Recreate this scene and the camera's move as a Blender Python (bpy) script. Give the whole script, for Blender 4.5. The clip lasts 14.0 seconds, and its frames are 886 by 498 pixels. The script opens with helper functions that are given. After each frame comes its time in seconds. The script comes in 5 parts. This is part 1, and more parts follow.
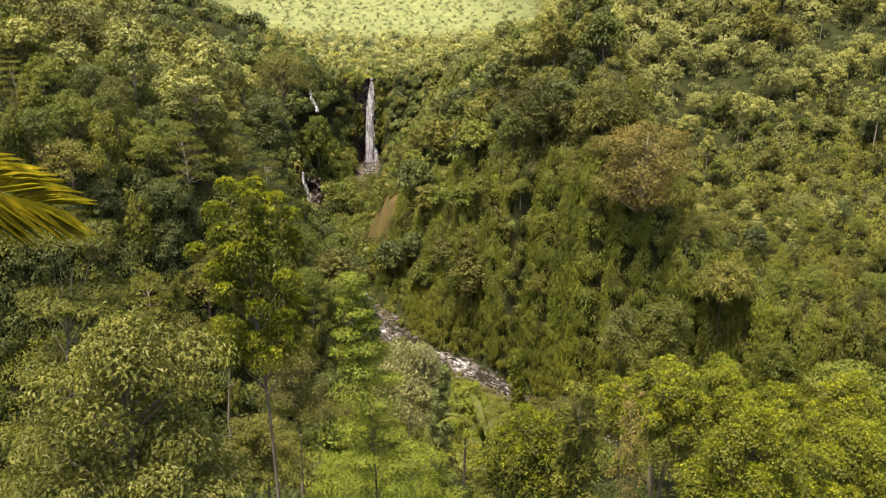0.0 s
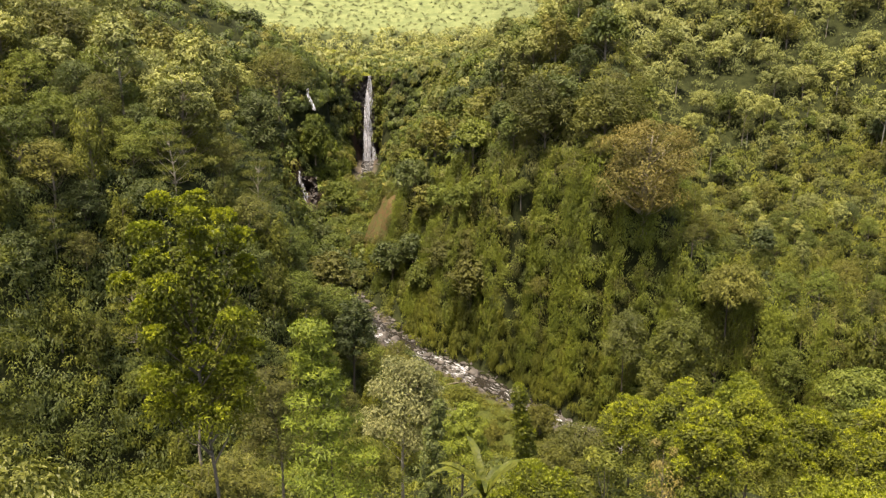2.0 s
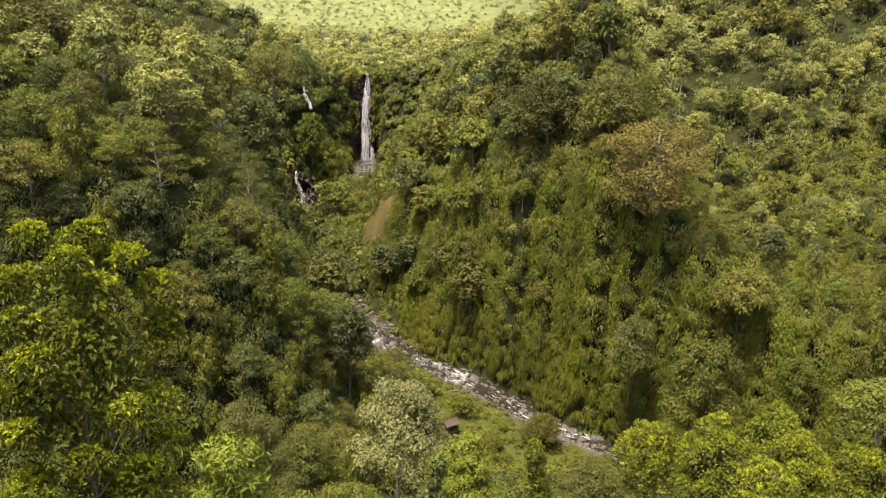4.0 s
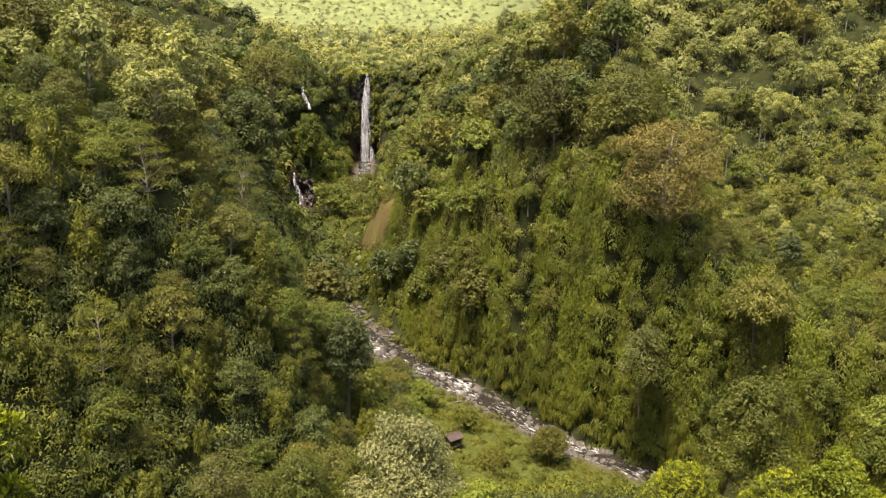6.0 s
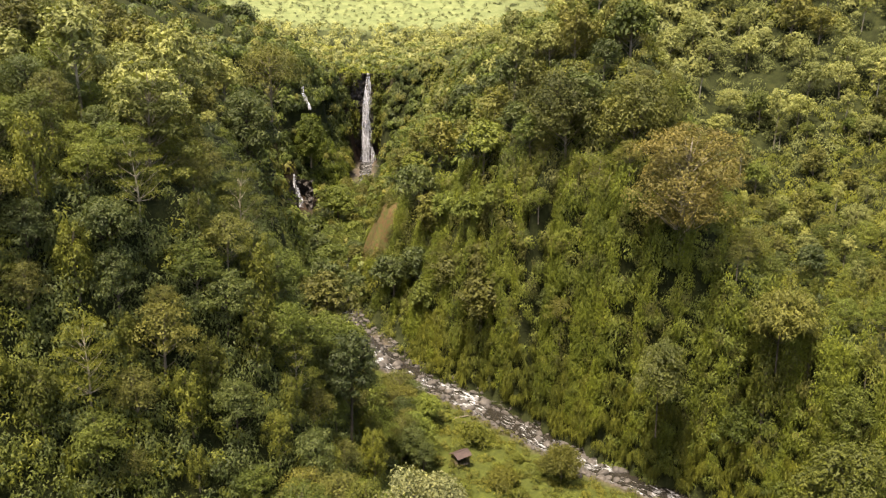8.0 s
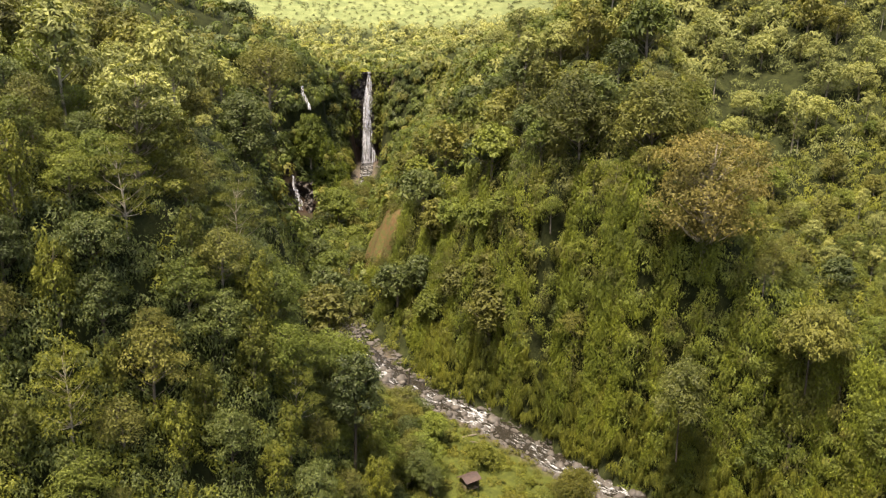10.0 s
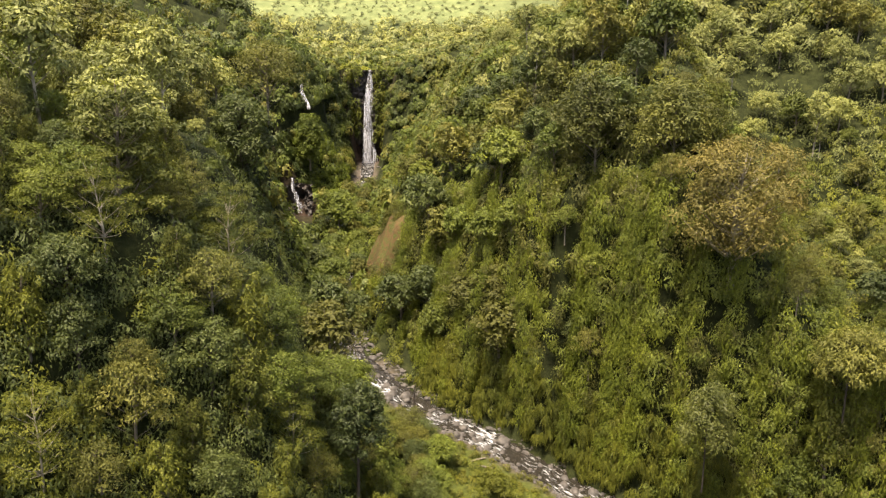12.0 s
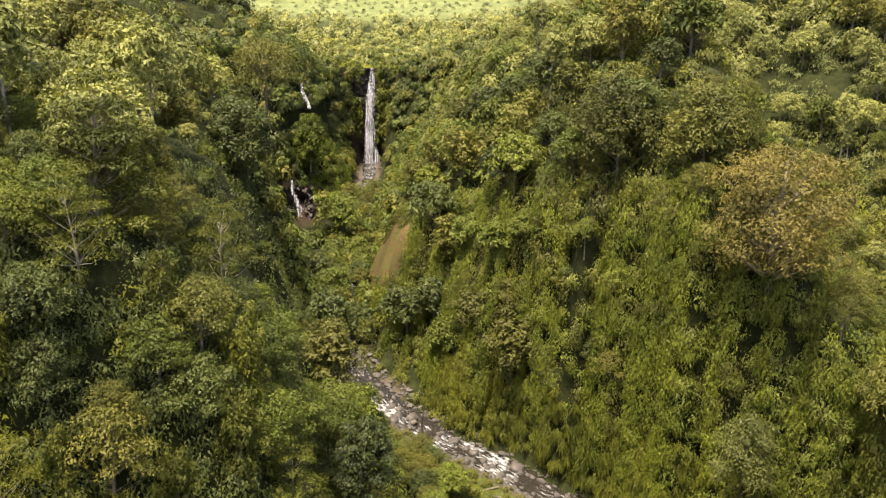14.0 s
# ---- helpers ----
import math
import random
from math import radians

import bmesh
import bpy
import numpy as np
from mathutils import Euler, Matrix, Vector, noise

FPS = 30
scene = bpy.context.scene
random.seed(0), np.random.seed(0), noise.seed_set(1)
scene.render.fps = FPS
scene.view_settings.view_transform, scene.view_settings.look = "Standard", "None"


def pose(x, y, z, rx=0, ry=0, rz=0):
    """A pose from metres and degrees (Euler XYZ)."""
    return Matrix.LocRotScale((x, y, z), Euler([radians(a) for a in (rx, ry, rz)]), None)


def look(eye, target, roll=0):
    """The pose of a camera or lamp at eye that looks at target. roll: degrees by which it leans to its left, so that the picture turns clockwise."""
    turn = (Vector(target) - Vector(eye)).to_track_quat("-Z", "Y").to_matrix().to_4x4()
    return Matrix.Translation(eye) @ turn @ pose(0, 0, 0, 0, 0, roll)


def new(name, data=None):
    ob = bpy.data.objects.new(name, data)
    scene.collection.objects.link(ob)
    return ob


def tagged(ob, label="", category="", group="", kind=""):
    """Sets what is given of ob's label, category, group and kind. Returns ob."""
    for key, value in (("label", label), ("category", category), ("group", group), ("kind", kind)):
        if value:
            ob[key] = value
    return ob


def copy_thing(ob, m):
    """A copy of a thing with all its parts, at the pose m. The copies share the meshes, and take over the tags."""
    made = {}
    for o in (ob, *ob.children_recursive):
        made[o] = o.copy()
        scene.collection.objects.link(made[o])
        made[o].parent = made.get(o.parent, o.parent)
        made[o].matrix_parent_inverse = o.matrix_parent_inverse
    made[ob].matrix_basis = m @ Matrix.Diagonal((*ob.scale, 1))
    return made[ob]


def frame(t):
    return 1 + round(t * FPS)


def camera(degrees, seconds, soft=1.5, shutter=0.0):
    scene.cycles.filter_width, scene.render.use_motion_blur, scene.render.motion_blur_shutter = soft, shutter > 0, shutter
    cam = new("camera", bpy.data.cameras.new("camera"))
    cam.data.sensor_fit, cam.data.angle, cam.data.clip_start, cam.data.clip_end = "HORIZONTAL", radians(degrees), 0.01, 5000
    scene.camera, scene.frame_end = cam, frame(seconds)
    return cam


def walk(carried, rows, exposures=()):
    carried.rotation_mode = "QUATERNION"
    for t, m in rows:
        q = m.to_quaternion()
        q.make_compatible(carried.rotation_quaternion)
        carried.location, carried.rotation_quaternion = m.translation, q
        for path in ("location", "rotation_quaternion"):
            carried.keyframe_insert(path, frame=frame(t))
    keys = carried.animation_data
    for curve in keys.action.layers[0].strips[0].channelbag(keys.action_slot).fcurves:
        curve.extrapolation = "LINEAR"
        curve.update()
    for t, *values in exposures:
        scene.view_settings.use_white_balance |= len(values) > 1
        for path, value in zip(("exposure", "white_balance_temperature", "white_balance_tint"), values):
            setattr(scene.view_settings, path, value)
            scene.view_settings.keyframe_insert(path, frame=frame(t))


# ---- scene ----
# the camera: a level flight up a wooded gorge towards a waterfall
cam = camera(58.0, 14.0, soft=1.3)
PATH = [
    (0.00, -0.00, 0.00, 61.96, 75.485, 0.000, 0.000),
    (0.50, 0.04, 0.82, 61.89, 75.448, -0.008, -0.021),
    (1.00, 0.07, 1.81, 61.80, 75.424, -0.016, -0.018),
    (1.50, 0.14, 2.82, 61.72, 75.398, -0.020, -0.036),
    (2.00, 0.19, 3.97, 61.60, 75.371, -0.021, -0.051),
    (2.50, 0.22, 5.09, 61.49, 75.342, -0.015, -0.070),
    (3.00, 0.22, 6.31, 61.39, 75.317, 0.005, -0.093),
    (3.60, 0.22, 7.73, 61.24, 75.297, 0.023, -0.114),
    (4.25, 0.18, 9.33, 61.08, 75.295, 0.046, -0.127),
    (4.90, 0.07, 10.98, 60.94, 75.300, 0.060, -0.135),
    (5.50, -0.11, 12.57, 60.87, 75.299, 0.059, -0.141),
    (6.00, -0.25, 13.84, 60.81, 75.297, 0.054, -0.148),
    (6.50, -0.47, 15.24, 60.81, 75.284, 0.040, -0.151),
    (7.00, -0.76, 16.57, 60.83, 75.256, 0.011, -0.156),
    (7.50, -1.10, 18.00, 60.86, 75.231, -0.033, -0.166),
    (8.00, -1.45, 19.42, 60.91, 75.207, -0.078, -0.185),
    (8.60, -1.85, 21.21, 60.99, 75.167, -0.121, -0.202),
    (9.25, -2.25, 23.31, 61.13, 75.105, -0.149, -0.220),
    (9.90, -2.62, 25.57, 61.28, 75.029, -0.161, -0.233),
    (10.50, -2.95, 27.79, 61.40, 74.952, -0.164, -0.241),
    (11.00, -3.22, 29.58, 61.52, 74.897, -0.166, -0.246),
    (11.50, -3.48, 31.59, 61.59, 74.823, -0.163, -0.249),
    (12.00, -3.74, 33.52, 61.69, 74.743, -0.168, -0.248),
    (12.50, -4.04, 35.60, 61.77, 74.662, -0.180, -0.240),
    (13.00, -4.42, 37.61, 61.80, 74.591, -0.204, -0.233),
    (13.50, -4.78, 39.74, 61.87, 74.538, -0.238, -0.227),
    (14.00, -5.13, 41.69, 61.96, 74.505, -0.274, -0.226),
]
KELVIN, TINT = 7000, 16
EXPOSURES = [(t, stops, KELVIN, TINT) for t, stops in ((0.0, 1.24), (3.0, 1.26), (8.0, 1.35), (11.0, 1.41), (14.0, 1.41))]
walk(cam, [(t, pose(x, y, z, rx, ry, rz)) for t, x, y, z, rx, ry, rz in PATH], EXPOSURES)

# ---- world and sun: a bright hazy overcast ----
SUN_EL, SUN_AZ = radians(73), radians(220)  # azimuth from +y towards +x
world = bpy.data.worlds.new("sky")
scene.world = world
world.use_nodes = True
wt = world.node_tree
sky = wt.nodes.new("ShaderNodeTexSky")
sky.sky_type, sky.sun_disc = "NISHITA", False
sky.sun_elevation, sky.sun_rotation = SUN_EL, SUN_AZ
sky.air_density, sky.dust_density, sky.ozone_density = 1.0, 4.0, 1.0
wt.nodes["Background"].inputs["Strength"].default_value = 0.132
wt.links.new(sky.outputs[0], wt.nodes["Background"].inputs["Color"])
sun = new("sun", bpy.data.lights.new("sun", "SUN"))
sun.data.energy, sun.data.angle, sun.data.color = 4.7, radians(10), (1.0, 0.94, 0.8)
sun_from = Vector((math.sin(SUN_AZ) * math.cos(SUN_EL), math.cos(SUN_AZ) * math.cos(SUN_EL), math.sin(SUN_EL)))
sun.matrix_world = look(tuple(sun_from * 300), (0, 0, 0))

# ---- materials ----
def nodes_of(name):
    m = bpy.data.materials.new(name)
    m.use_nodes = True
    t = m.node_tree
    return m, t, t.nodes["Principled BSDF"], t.nodes["Material Output"]


def mixed(t, kind, fac, a, b):
    n = t.nodes.new("ShaderNodeMix")
    n.data_type, n.blend_type = "RGBA", kind
    for socket, value in ((n.inputs[0], fac), (n.inputs[6], a), (n.inputs[7], b)):
        if isinstance(value, (int, float)):
            socket.default_value = value
        elif isinstance(value, tuple):
            socket.default_value = (*value, 1.0)
        else:
            t.links.new(value, socket)
    return n.outputs[2]


def noisy(t, scale, detail=3.0, rough=0.55, coords="Object", stretch=None):
    co = t.nodes.new("ShaderNodeTexCoord")
    out = co.outputs[coords]
    if stretch:
        mp = t.nodes.new("ShaderNodeMapping")
        mp.inputs["Scale"].default_value = stretch
        t.links.new(out, mp.inputs[0])
        out = mp.outputs[0]
    n = t.nodes.new("ShaderNodeTexNoise")
    n.inputs["Scale"].default_value, n.inputs["Detail"].default_value, n.inputs["Roughness"].default_value = scale, detail, rough
    t.links.new(out, n.inputs["Vector"])
    return n.outputs["Fac"]


def ramp(t, fac, stops):
    n = t.nodes.new("ShaderNodeValToRGB")
    while len(n.color_ramp.elements) < len(stops):
        n.color_ramp.elements.new(0.5)
    for el, (at, col) in zip(n.color_ramp.elements, stops):
        el.position, el.color = at, (*col, 1.0)
    t.links.new(fac, n.inputs[0])
    return n.outputs[0]


def bumped(t, bsdf, fac, strength, distance):
    n = t.nodes.new("ShaderNodeBump")
    n.inputs["Strength"].default_value, n.inputs["Distance"].default_value = strength, distance
    t.links.new(fac, n.inputs["Height"])
    t.links.new(n.outputs[0], bsdf.inputs["Normal"])


def leaf_material(name, dark, mid, light, other, other_share=0.25, shine=0.6, through_light=0.2, patch=0.12, grain=5.0):
    """Foliage: every leaf its own shade, every plant leaning to one of two hues, drifts of older and younger growth."""
    m, t, bsdf, out = nodes_of(name)
    dark, mid, light, other = (tuple(a * b for a, b in zip(c, (1.10, 1.02, 0.98))) for c in (dark, mid, light, other))
    dark, light = (tuple(0.5 * a + 0.5 * b for a, b in zip(end, mid)) for end in (dark, light))
    geo, info = t.nodes.new("ShaderNodeNewGeometry"), t.nodes.new("ShaderNodeObjectInfo")
    col = ramp(t, geo.outputs["Random Per Island"], [(0.0, dark), (0.55, mid), (1.0, light)])
    share = t.nodes.new("ShaderNodeMath")
    share.operation = "MULTIPLY"
    t.links.new(info.outputs["Random"], share.inputs[0])
    share.inputs[1].default_value = other_share * 2
    col = mixed(t, "MIX", share.outputs[0], col, other)
    # each plant lighter or darker than its neighbours
    spin = t.nodes.new("ShaderNodeMath")
    spin.operation = "MULTIPLY"
    t.links.new(info.outputs["Random"], spin.inputs[0])
    spin.inputs[1].default_value = 7.31
    part_of = t.nodes.new("ShaderNodeMath")
    part_of.operation = "FRACT"
    t.links.new(spin.outputs[0], part_of.inputs[0])
    col = mixed(t, "MULTIPLY", 1.0, col, ramp(t, part_of.outputs[0], [(0.0, (0.66, 0.68, 0.66)), (0.5, (1, 1, 1)), (1.0, (1.32, 1.28, 1.2))]))
    drift = ramp(t, noisy(t, patch, 2.0), [(0.3, (0.62, 0.66, 0.6)), (0.7, (1.25, 1.2, 1.0))])
    col = mixed(t, "MULTIPLY", 1.0, col, drift)
    # leaflets within each spray
    fine = noisy(t, grain, 3.0, 0.7)
    col = mixed(t, "MULTIPLY", 1.0, col, ramp(t, fine, [(0.34, (0.5, 0.54, 0.5)), (0.5, (1, 1, 1)), (0.68, (1.5, 1.45, 1.3))]))
    t.links.new(col, bsdf.inputs["Base Color"])
    bsdf.inputs["Roughness"].default_value = shine
    bumped(t, bsdf, fine, 0.7, 0.5 / grain)
    bsdf.inputs["Specular IOR Level"].default_value = 0.22
    tl = t.nodes.new("ShaderNodeBsdfTranslucent")
    t.links.new(mixed(t, "MULTIPLY", 1.0, col, (1.25, 1.3, 0.7)), tl.inputs["Color"])
    mx = t.nodes.new("ShaderNodeMixShader")
    mx.inputs[0].default_value = through_light
    t.links.new(bsdf.outputs[0], mx.inputs[1])
    t.links.new(tl.outputs[0], mx.inputs[2])
    t.links.new(mx.outputs[0], out.inputs["Surface"])
    return m


LEAF_MID = leaf_material("leaf_mid_green", (0.038, 0.056, 0.012), (0.084, 0.116, 0.020), (0.147, 0.180, 0.034), (0.104, 0.121, 0.020))
LEAF_DARK = leaf_material("leaf_dark_green", (0.032, 0.050, 0.017), (0.059, 0.081, 0.025), (0.119, 0.140, 0.053), (0.065, 0.084, 0.021), 0.2, 0.5, 0.25)
LEAF_BRIGHT = leaf_material("leaf_bright_green", (0.059, 0.085, 0.012), (0.102, 0.135, 0.016), (0.165, 0.196, 0.028), (0.118, 0.155, 0.017), 0.3)
LEAF_PALE = leaf_material("leaf_pale_grey_green", (0.110, 0.124, 0.056), (0.205, 0.222, 0.110), (0.300, 0.320, 0.170), (0.180, 0.200, 0.092), 0.25, 0.5, 0.25)
LEAF_BRONZE = leaf_material("leaf_bronze", (0.092, 0.078, 0.022), (0.172, 0.146, 0.042), (0.250, 0.212, 0.068), (0.150, 0.140, 0.032), 0.2)
LEAF_OLIVE = leaf_material("leaf_olive", (0.047, 0.055, 0.014), (0.090, 0.101, 0.021), (0.141, 0.152, 0.039), (0.107, 0.106, 0.024), 0.25)
LEAF_FERN = leaf_material("leaf_fern", (0.050, 0.070, 0.009), (0.104, 0.134, 0.014), (0.170, 0.203, 0.026), (0.120, 0.134, 0.016), 0.2)
LEAF_PALE_GREEN = leaf_material("leaf_pale_green", (0.068, 0.088, 0.019), (0.128, 0.148, 0.040), (0.210, 0.230, 0.086), (0.142, 0.154, 0.048), 0.25, 0.42, 0.3)
LEAF_MID_BRIGHT = leaf_material("leaf_fresh_green", (0.048, 0.064, 0.010), (0.085, 0.102, 0.013), (0.140, 0.151, 0.021), (0.096, 0.106, 0.015), 0.2)
LEAF_MEADOW = leaf_material("leaf_meadow", (0.042, 0.051, 0.007), (0.069, 0.078, 0.011), (0.108, 0.114, 0.018), (0.085, 0.081, 0.013), 0.2)
LEAF_BANANA = leaf_material("leaf_banana", (0.053, 0.071, 0.013), (0.083, 0.105, 0.019), (0.120, 0.143, 0.030), (0.098, 0.105, 0.022), 0.2, 0.4, 0.4)
LEAF_PALM = leaf_material("leaf_palm", (0.10, 0.12, 0.018), (0.20, 0.19, 0.026), (0.36, 0.27, 0.03), (0.21, 0.19, 0.024), 0.2, 0.4, 0.4, 0.9)
# upper-slope leaves: the haze of distance is put into their pale colour
LEAF_HAZY_UPPER = leaf_material("leaf_hazy_upper_slope", (0.122, 0.146, 0.048), (0.192, 0.220, 0.073), (0.275, 0.302, 0.110), (0.210, 0.222, 0.075), 0.25, patch=0.05)
LEAF_SAPLING = leaf_material("leaf_sapling", (0.062, 0.088, 0.009), (0.100, 0.138, 0.014), (0.150, 0.192, 0.022), (0.105, 0.138, 0.015), 0.1, patch=0.5)
# far field leaves, also paled in the colour to stand for haze
LEAF_HAZY_FIELD = leaf_material("leaf_hazy_field", (0.114, 0.140, 0.065), (0.180, 0.210, 0.091), (0.257, 0.280, 0.143), (0.199, 0.220, 0.104), 0.2)

LEAF_CLOVE = leaf_material("leaf_clove", (0.036, 0.047, 0.007), (0.078, 0.096, 0.010), (0.140, 0.158, 0.014), (0.080, 0.098, 0.010), 0.2, patch=0.5, grain=9.0)
# young shoots, coloured bright enough to paint sunlit tops into the crowns
LEAF_LIT_SHOOT = leaf_material("leaf_lit_young_shoots", (0.125, 0.160, 0.012), (0.195, 0.235, 0.017), (0.275, 0.315, 0.026), (0.185, 0.225, 0.017), 0.15, 0.5, 0.35, patch=0.7, grain=9.0)
LEAF_FROND = leaf_material("leaf_frond", (0.026, 0.034, 0.006), (0.062, 0.076, 0.010), (0.118, 0.134, 0.018), (0.070, 0.078, 0.011), 0.2)
LEAF_TUFT = leaf_material("leaf_tufts", (0.085, 0.105, 0.012), (0.140, 0.166, 0.018), (0.205, 0.235, 0.026), (0.130, 0.150, 0.018), 0.2, 0.45, 0.35, grain=9.0)
LEAF_SLOPE = leaf_material("leaf_slope_grass", (0.100, 0.120, 0.014), (0.150, 0.175, 0.020), (0.210, 0.230, 0.030), (0.160, 0.175, 0.022), 0.2)
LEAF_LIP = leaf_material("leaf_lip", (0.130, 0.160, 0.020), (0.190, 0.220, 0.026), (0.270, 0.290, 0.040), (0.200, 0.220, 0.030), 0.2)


def plain(name, stops, scale, rough=0.85, bump=0.3, distance=0.05, stretch=None, coords="Object"):
    m, t, bsdf, out = nodes_of(name)
    f = noisy(t, scale, 5.0, 0.6, coords, stretch)
    col = ramp(t, f, stops)
    big = ramp(t, noisy(t, scale * 0.13, 3.0, 0.5, coords), [(0.3, (0.7, 0.7, 0.7)), (0.7, (1.2, 1.18, 1.12))])
    t.links.new(mixed(t, "MULTIPLY", 1.0, col, big), bsdf.inputs["Base Color"])
    bsdf.inputs["Roughness"].default_value = rough
    bumped(t, bsdf, noisy(t, scale * 2.3, 5.0, 0.65, coords, stretch), bump, distance)
    return m


BARK = plain("bark", [(0.3, (0.09, 0.07, 0.05)), (0.7, (0.22, 0.19, 0.14))], 6.0, 0.9, 0.5, 0.03, (1, 1, 0.25))
STEM_GREEN = plain("green_stem", [(0.3, (0.10, 0.12, 0.03)), (0.7, (0.19, 0.19, 0.06))], 4.0, 0.6, 0.2, 0.01, (1, 1, 0.2))
BARK_DARK = plain("bark_dark", [(0.3, (0.03, 0.022, 0.016)), (0.7, (0.09, 0.07, 0.05))], 6.0, 0.9, 0.5, 0.03, (1, 1, 0.25))
BARK_PALE = plain("bark_pale", [(0.3, (0.20, 0.17, 0.13)), (0.7, (0.38, 0.34, 0.27))], 5.0, 0.9, 0.4, 0.03, (1, 1, 0.3))
BOULDER = plain("boulder_stone", [(0.25, (0.034, 0.029, 0.024)), (0.55, (0.076, 0.066, 0.055)), (0.8, (0.150, 0.132, 0.112))], 1.3, 0.75, 0.5, 0.1)
CLIFF_ROCK = plain("wet_cliff_rock", [(0.3, (0.016, 0.013, 0.010)), (0.6, (0.036, 0.027, 0.020)), (0.85, (0.070, 0.052, 0.038))], 0.5, 0.6, 0.8, 0.4, (1, 1, 0.35))
ROOF_TIN = plain("rusty_roof_sheet", [(0.3, (0.03, 0.02, 0.016)), (0.7, (0.075, 0.043, 0.034))], 2.0, 0.7, 0.3, 0.02)
PLANK = plain("weathered_plank", [(0.3, (0.10, 0.075, 0.05)), (0.7, (0.24, 0.19, 0.13))], 3.0, 0.85, 0.4, 0.02, (1, 8, 8))


def ground_material():
    m, t, bsdf, out = nodes_of("gorge_ground")
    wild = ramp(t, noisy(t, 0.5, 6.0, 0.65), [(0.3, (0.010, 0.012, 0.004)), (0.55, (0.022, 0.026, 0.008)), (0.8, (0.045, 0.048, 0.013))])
    soil = ramp(t, noisy(t, 0.9, 5.0, 0.6), [(0.3, (0.045, 0.042, 0.016)), (0.45, (0.105, 0.062, 0.028)), (0.55, (0.060, 0.068, 0.018)), (0.8, (0.110, 0.068, 0.032))])
    grass = ramp(t, noisy(t, 1.2, 5.0, 0.6), [(0.3, (0.035, 0.042, 0.010)), (0.7, (0.075, 0.085, 0.016))])
    rock = ramp(t, noisy(t, 0.8, 6.0, 0.65, "Object", (1, 1, 0.4)), [(0.3, (0.016, 0.011, 0.008)), (0.6, (0.042, 0.027, 0.018)), (0.85, (0.075, 0.050, 0.034))])
    shingle = ramp(t, noisy(t, 2.5, 5.0, 0.7), [(0.3, (0.045, 0.035, 0.026)), (0.55, (0.10, 0.080, 0.060)), (0.8, (0.19, 0.16, 0.125))])
    # grass of the far field, its colour lightened for the haze in front
    field = ramp(t, noisy(t, 0.15, 6.0, 0.6), [(0.3, (0.095, 0.115, 0.042)), (0.7, (0.18, 0.20, 0.078))])
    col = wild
    for name, c in (("grass", grass), ("soil", soil), ("rock", rock), ("shingle", shingle), ("field", field)):
        a = t.nodes.new("ShaderNodeAttribute")
        a.attribute_name = name
        col = mixed(t, "MIX", a.outputs["Fac"], col, c)
    t.links.new(col, bsdf.inputs["Base Color"])
    bsdf.inputs["Roughness"].default_value = 1.0
    bsdf.inputs["Specular IOR Level"].default_value = 0.1
    bumped(t, bsdf, noisy(t, 1.6, 6.0, 0.7), 0.8, 0.3)
    return m


def river_material():
    """Shallow dark water broken by white rapids that follow the flow."""
    m, t, bsdf, out = nodes_of("river_water")
    co = t.nodes.new("ShaderNodeTexCoord")
    mp = t.nodes.new("ShaderNodeMapping")
    mp.inputs["Scale"].default_value = (1.0, 0.32, 1.0)
    t.links.new(co.outputs["UV"], mp.inputs[0])
    n = t.nodes.new("ShaderNodeTexNoise")
    n.inputs["Scale"].default_value, n.inputs["Detail"].default_value, n.inputs["Roughness"].default_value = 2.0, 10.0, 0.74
    t.links.new(mp.outputs[0], n.inputs["Vector"])
    # rapids come in reaches, with calmer water between
    reach = t.nodes.new("ShaderNodeTexNoise")
    reach.inputs["Scale"].default_value, reach.inputs["Detail"].default_value = 0.16, 2.0
    t.links.new(co.outputs["UV"], reach.inputs["Vector"])
    both = t.nodes.new("ShaderNodeMath")
    both.operation = "MULTIPLY_ADD"
    t.links.new(reach.outputs["Fac"], both.inputs[0])
    both.inputs[1].default_value = 0.55
    t.links.new(n.outputs["Fac"], both.inputs[2])
    foam = ramp(t, both.outputs[0], [(0.80, (0, 0, 0)), (0.94, (0.95, 0.95, 0.95))])
    t.links.new(mixed(t, "MIX", foam, (0.022, 0.019, 0.014), (0.50, 0.50, 0.49)), bsdf.inputs["Base Color"])
    t.links.new(ramp(t, n.outputs["Fac"], [(0.56, (0.12, 0.12, 0.12)), (0.72, (0.7, 0.7, 0.7))]), bsdf.inputs["Roughness"])
    bumped(t, bsdf, n.outputs["Fac"], 0.6, 0.25)
    return m


def fall_material():
    """Falling water: white threads with gaps that let the rock show."""
    m, t, bsdf, out = nodes_of("falling_water")
    f = noisy(t, 2.2, 5.0, 0.7, "Object", (1, 1, 0.06))
    t.links.new(ramp(t, f, [(0.3, (0.40, 0.40, 0.43)), (0.6, (0.72, 0.72, 0.74))]), bsdf.inputs["Base Color"])
    bsdf.inputs["Roughness"].default_value = 0.5
    t.links.new(ramp(t, noisy(t, 1.7, 4.0, 0.7, "Object", (1.3, 1, 0.05)), [(0.44, (0.0, 0.0, 0.0)), (0.66, (0.8, 0.8, 0.8))]), bsdf.inputs["Alpha"])
    return m


GROUND, RIVER_WATER, FALLING = ground_material(), river_material(), fall_material()

